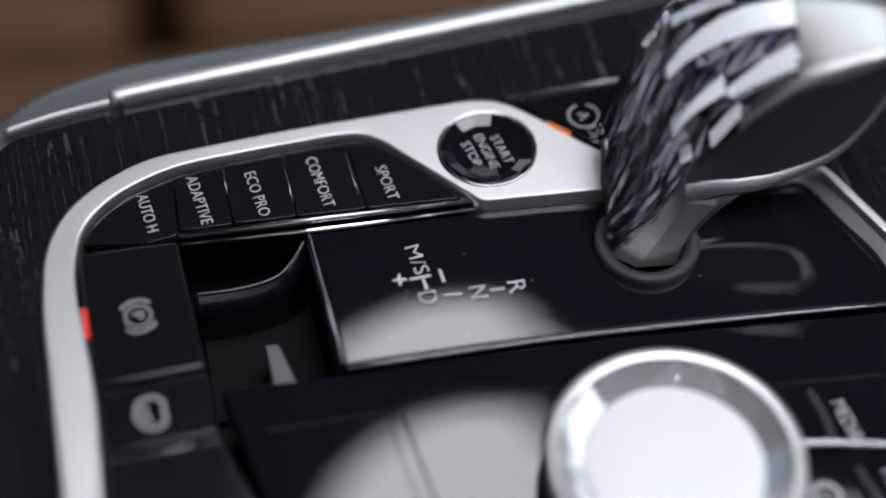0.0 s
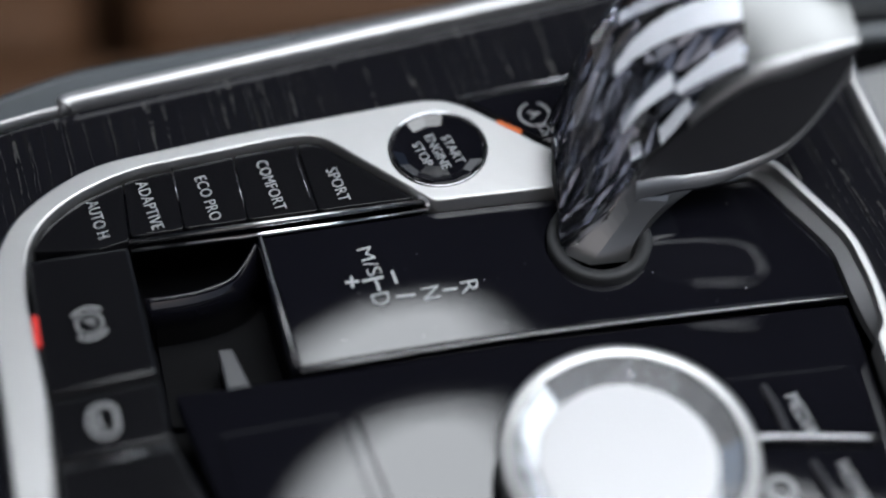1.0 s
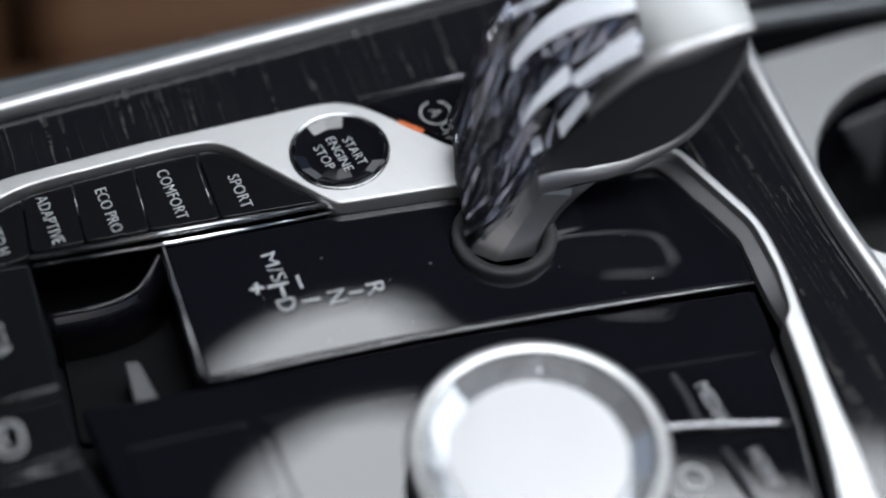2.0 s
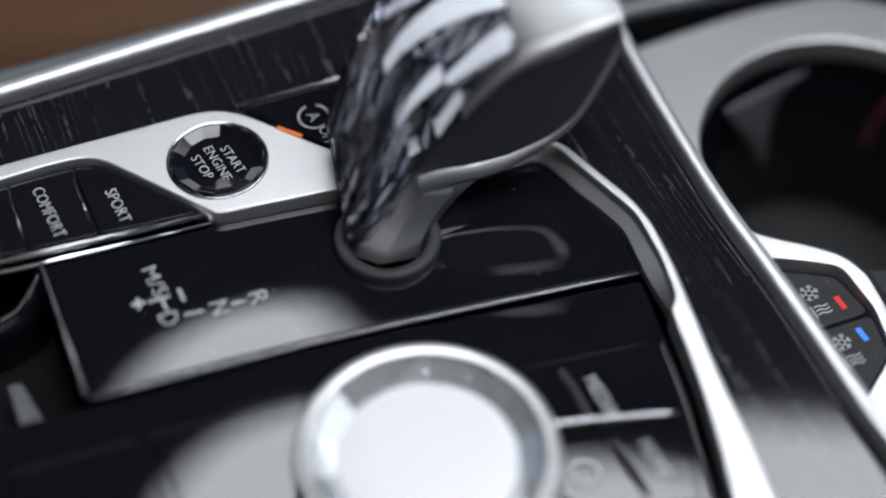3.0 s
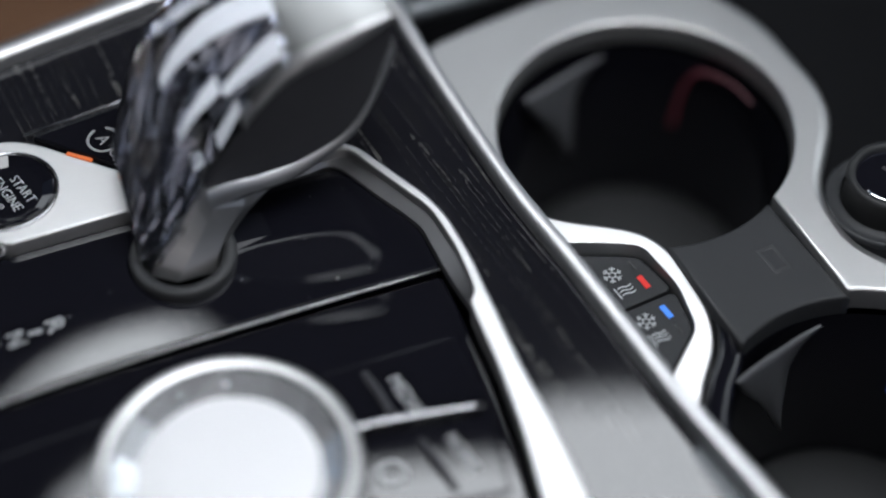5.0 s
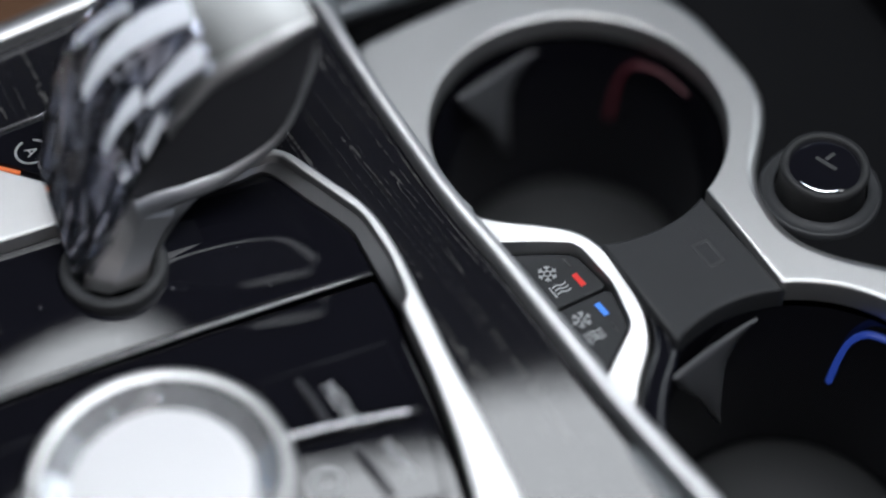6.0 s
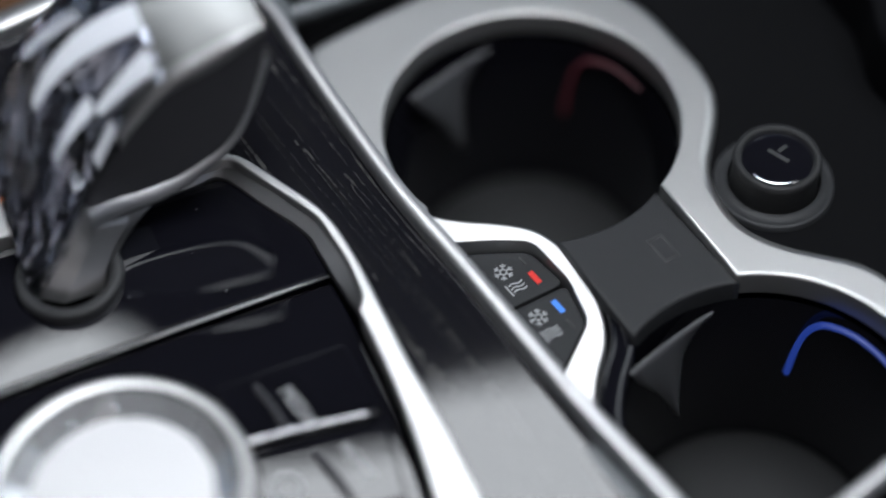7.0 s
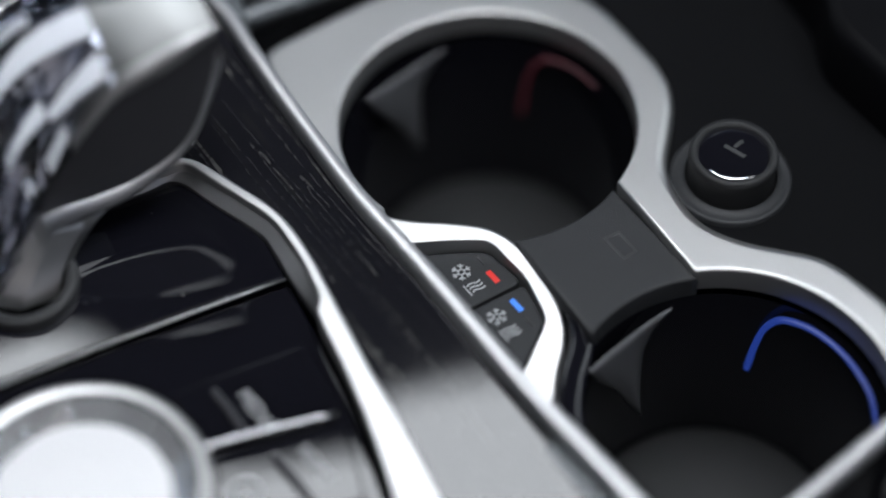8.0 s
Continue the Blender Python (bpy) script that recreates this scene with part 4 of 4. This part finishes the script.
cup_holder(C1, "black cup holder with a dim red light strip", RED_DIM, "dim red light strip", 7)
cup_holder(C2, "black cup holder with a blue light strip", BLUE_STRIP, "glowing blue light strip", 10)


# ---- cup heater keys ----
def snowflake(x, y, z, r, turn):
    bm = bmesh.new()
    for k in range(6):
        a = radians(turn + 60 * k)
        d = Vector((math.cos(a), math.sin(a), 0))
        s = Vector((-d.y, d.x, 0))
        o = Vector((x, y, z * 1000)) / 1000
        bits = [(d * r * 0.3, d * r), (d * r * 0.62, d * r * 0.85 + s * r * 0.28), (d * r * 0.62, d * r * 0.85 - s * r * 0.28), (d * r * 0.36 + s * 0, (Vector((math.cos(a + radians(60)), math.sin(a + radians(60)), 0))) * r * 0.36)]
        for p, q in bits:
            p, q = p / 1000, q / 1000
            n = (q - p).normalized()
            w = Vector((-n.y, n.x, 0)) * 0.00017
            low = [bm.verts.new(o + v) for v in (p - w, q - w, q + w, p + w)]
            top = [bm.verts.new(v.co + Vector((0, 0, 0.00015))) for v in low]
            bm.faces.new(top)
            for i in range(4):
                bm.faces.new((low[i], low[(i + 1) % 4], top[(i + 1) % 4], top[i]))
    return bm


def heat_sign(x, y, z, turn):
    bm = bmesh.new()
    a = radians(turn)
    d, s = Vector((math.cos(a), math.sin(a), 0)), Vector((-math.sin(a), math.cos(a), 0))
    o = Vector((x, y, z * 1000)) / 1000
    runs = [[o + s * (-1.2 + 1.2 * k) / 1000 + d * (i * 0.6 - 2.0) / 1000 + s * 0.35 * math.sin(i * 0.9) / 1000 for i in range(8)] for k in range(3)]
    runs.append([o - d * 0.0026 - s * 0.002, o - d * 0.0026 + s * 0.002])
    for run in runs:
        prev = None
        for i, p in enumerate(run):
            n = (run[min(i + 1, len(run) - 1)] - run[max(i - 1, 0)]).normalized()
            w = Vector((-n.y, n.x, 0)) * 0.00017
            up = Vector((0, 0, 0.00015))
            cur = [bm.verts.new(q) for q in (p - w, p - w + up, p + w + up, p + w)]
            if prev:
                for k in range(3):
                    bm.faces.new((prev[k], prev[k + 1], cur[k + 1], cur[k]))
            prev = cur
    return bm


def cup_key(label, outline, cx, cy, lx, ly, lamp, dx, dy):
    ob = thing("cup_heater_button", label, "button", "cup heater buttons")
    z = -0.0142
    cap = part("key_cap", plate(rounded(outline, 0.0025), -0.021, z, 0.0005), GREY, ob)
    part("snow_symbol", snowflake(cx, cy, z + 0.00002, 2.7, 13), PRINT, cap, "white snowflake sign")
    part("heat_symbol", heat_sign(cx + 1.6, cy - 5.8, z + 0.00002, 13), PRINT, cap, "white heat sign")
    part("lamp", bar_bm(lx, ly, z * 1000 + 0.1, 4.4, 1.5, -77), lamp, cap, "glowing indicator lamp")
    part("dark_lamp", bar_bm(dx, dy, z * 1000 + 0.05, 3.2, 0.6, -77), PRINT_FAINT, cap, "unlit indicator")
    return ob


cup_key("grey cup heater key with a red lamp", mm((148, -33), (164, -38), (172.6, -41.6), (176.6, -54.4), (155, -57.4)), 163.2, -45.0, 170.2, -49.8, RED, 169.4, -43.6)
cup_key("grey cup heater key with a blue lamp", mm((155, -58.2), (176.9, -55.2), (176.6, -68.4), (163.8, -80.6), (156, -74)), 165.8, -62.0, 172.0, -60.8, BLUE, 172.8, -67.0)

# ---- power socket ----
socket = thing("power_socket", "black round power socket cap in a dark collar", "socket")
sx, sy = 0.2412, -0.0483
part("collar", lathe([(0.0166, -0.013), (0.0165, -0.0101), (0.0157, -0.0092), (0.0149, -0.0103), (0.0126, -0.0085)], sx, sy, 48), GREY, socket, "dark grey collar")
cap_body = part("cap_body", lathe([(0.0122, -0.012), (0.0116, -0.004), (0.0120, -0.0012), (0.0116, 0.0004), (0.0100, 0.0007), (0.0095, -0.0006)], sx, sy, 48), RUBBER, socket)
part("cap_face", lathe([(0.0095, -0.0006), (0.0075, 0.0), (0, 0.0)], sx, sy, 48), GLOSS, cap_body, "glossy black cap face")
part("face_ring", sweep([(sx + 0.0088 * math.cos(radians(a)), sy + 0.0088 * math.sin(radians(a)), -0.0002) for a in range(195, 271, 9)], round_profile(0.0010, 0.0006, 6)), CHROME, cap_body, "chrome arc on the cap")
part("plug_symbol", bar_bm(241.7, -47.8, 0.05, 6.5, 1.2, -62), PLUG, socket)
part("plug_symbol", bar_bm(243.9, -46.0, 0.05, 3.2, 1.0, 20), PLUG, socket)
lid = thing("storage_lid", "grey plastic sliding lid behind the cup holders", "lid")
part("lid_panel", plate(rounded(mm((136, 64), (180, 68), (232, 72), (300, 66), (320, 118), (136, 118)), 0.006), -0.02, -0.003, 0.003), GREY, lid)
part("lid_rail", sweep(smooth_line([(0.137, 0.0585, -0.006), (0.180, 0.0605, -0.006), (0.225, 0.062, -0.006), (0.262, 0.058, -0.007)]), round_profile(0.005, 0.006)), SIDE, lid, "smooth grey guide rail")
solo("front_trim_panel", plate(rounded(mm((286, 40), (289, -10), (282.5, -26), (288, -56), (330, -110), (420, -110), (420, 60)), 0.006), -0.02, 0.01, 0.004), PIT, "black panel ahead of the cup holders", "panel")


# ---- dust on the glossy panel ----
rng = random.Random(11)
bm = bmesh.new()
for _ in range(46):
    x, y = rng.uniform(-0.028, 0.112), rng.uniform(-0.038, -0.002)
    if (x - 0.055) ** 2 + (y + 0.0125) ** 2 < 0.016 ** 2:
        continue
    r = rng.choice((0.00006, 0.00008, 0.00012, 0.00018))
    z = 0.08 * y - (y + 0.009) ** 2 - (x - 0.02) ** 2 / 4 + 0.00006
    bmesh.ops.create_icosphere(bm, subdivisions=1, radius=r, matrix=Matrix.Translation((x + (x + 0.02) * -0.08 * min(0, y) / 0.39, y + (y + 0.317) * -0.08 * min(0, y) / 0.39, z)) @ Matrix.Diagonal((1, rng.uniform(0.6, 2.0), 0.5, 1)))
tagged(to_object("dust", bm, PRINT), "fine pale dust specks on the glossy panel", "dust", kind="stuff")
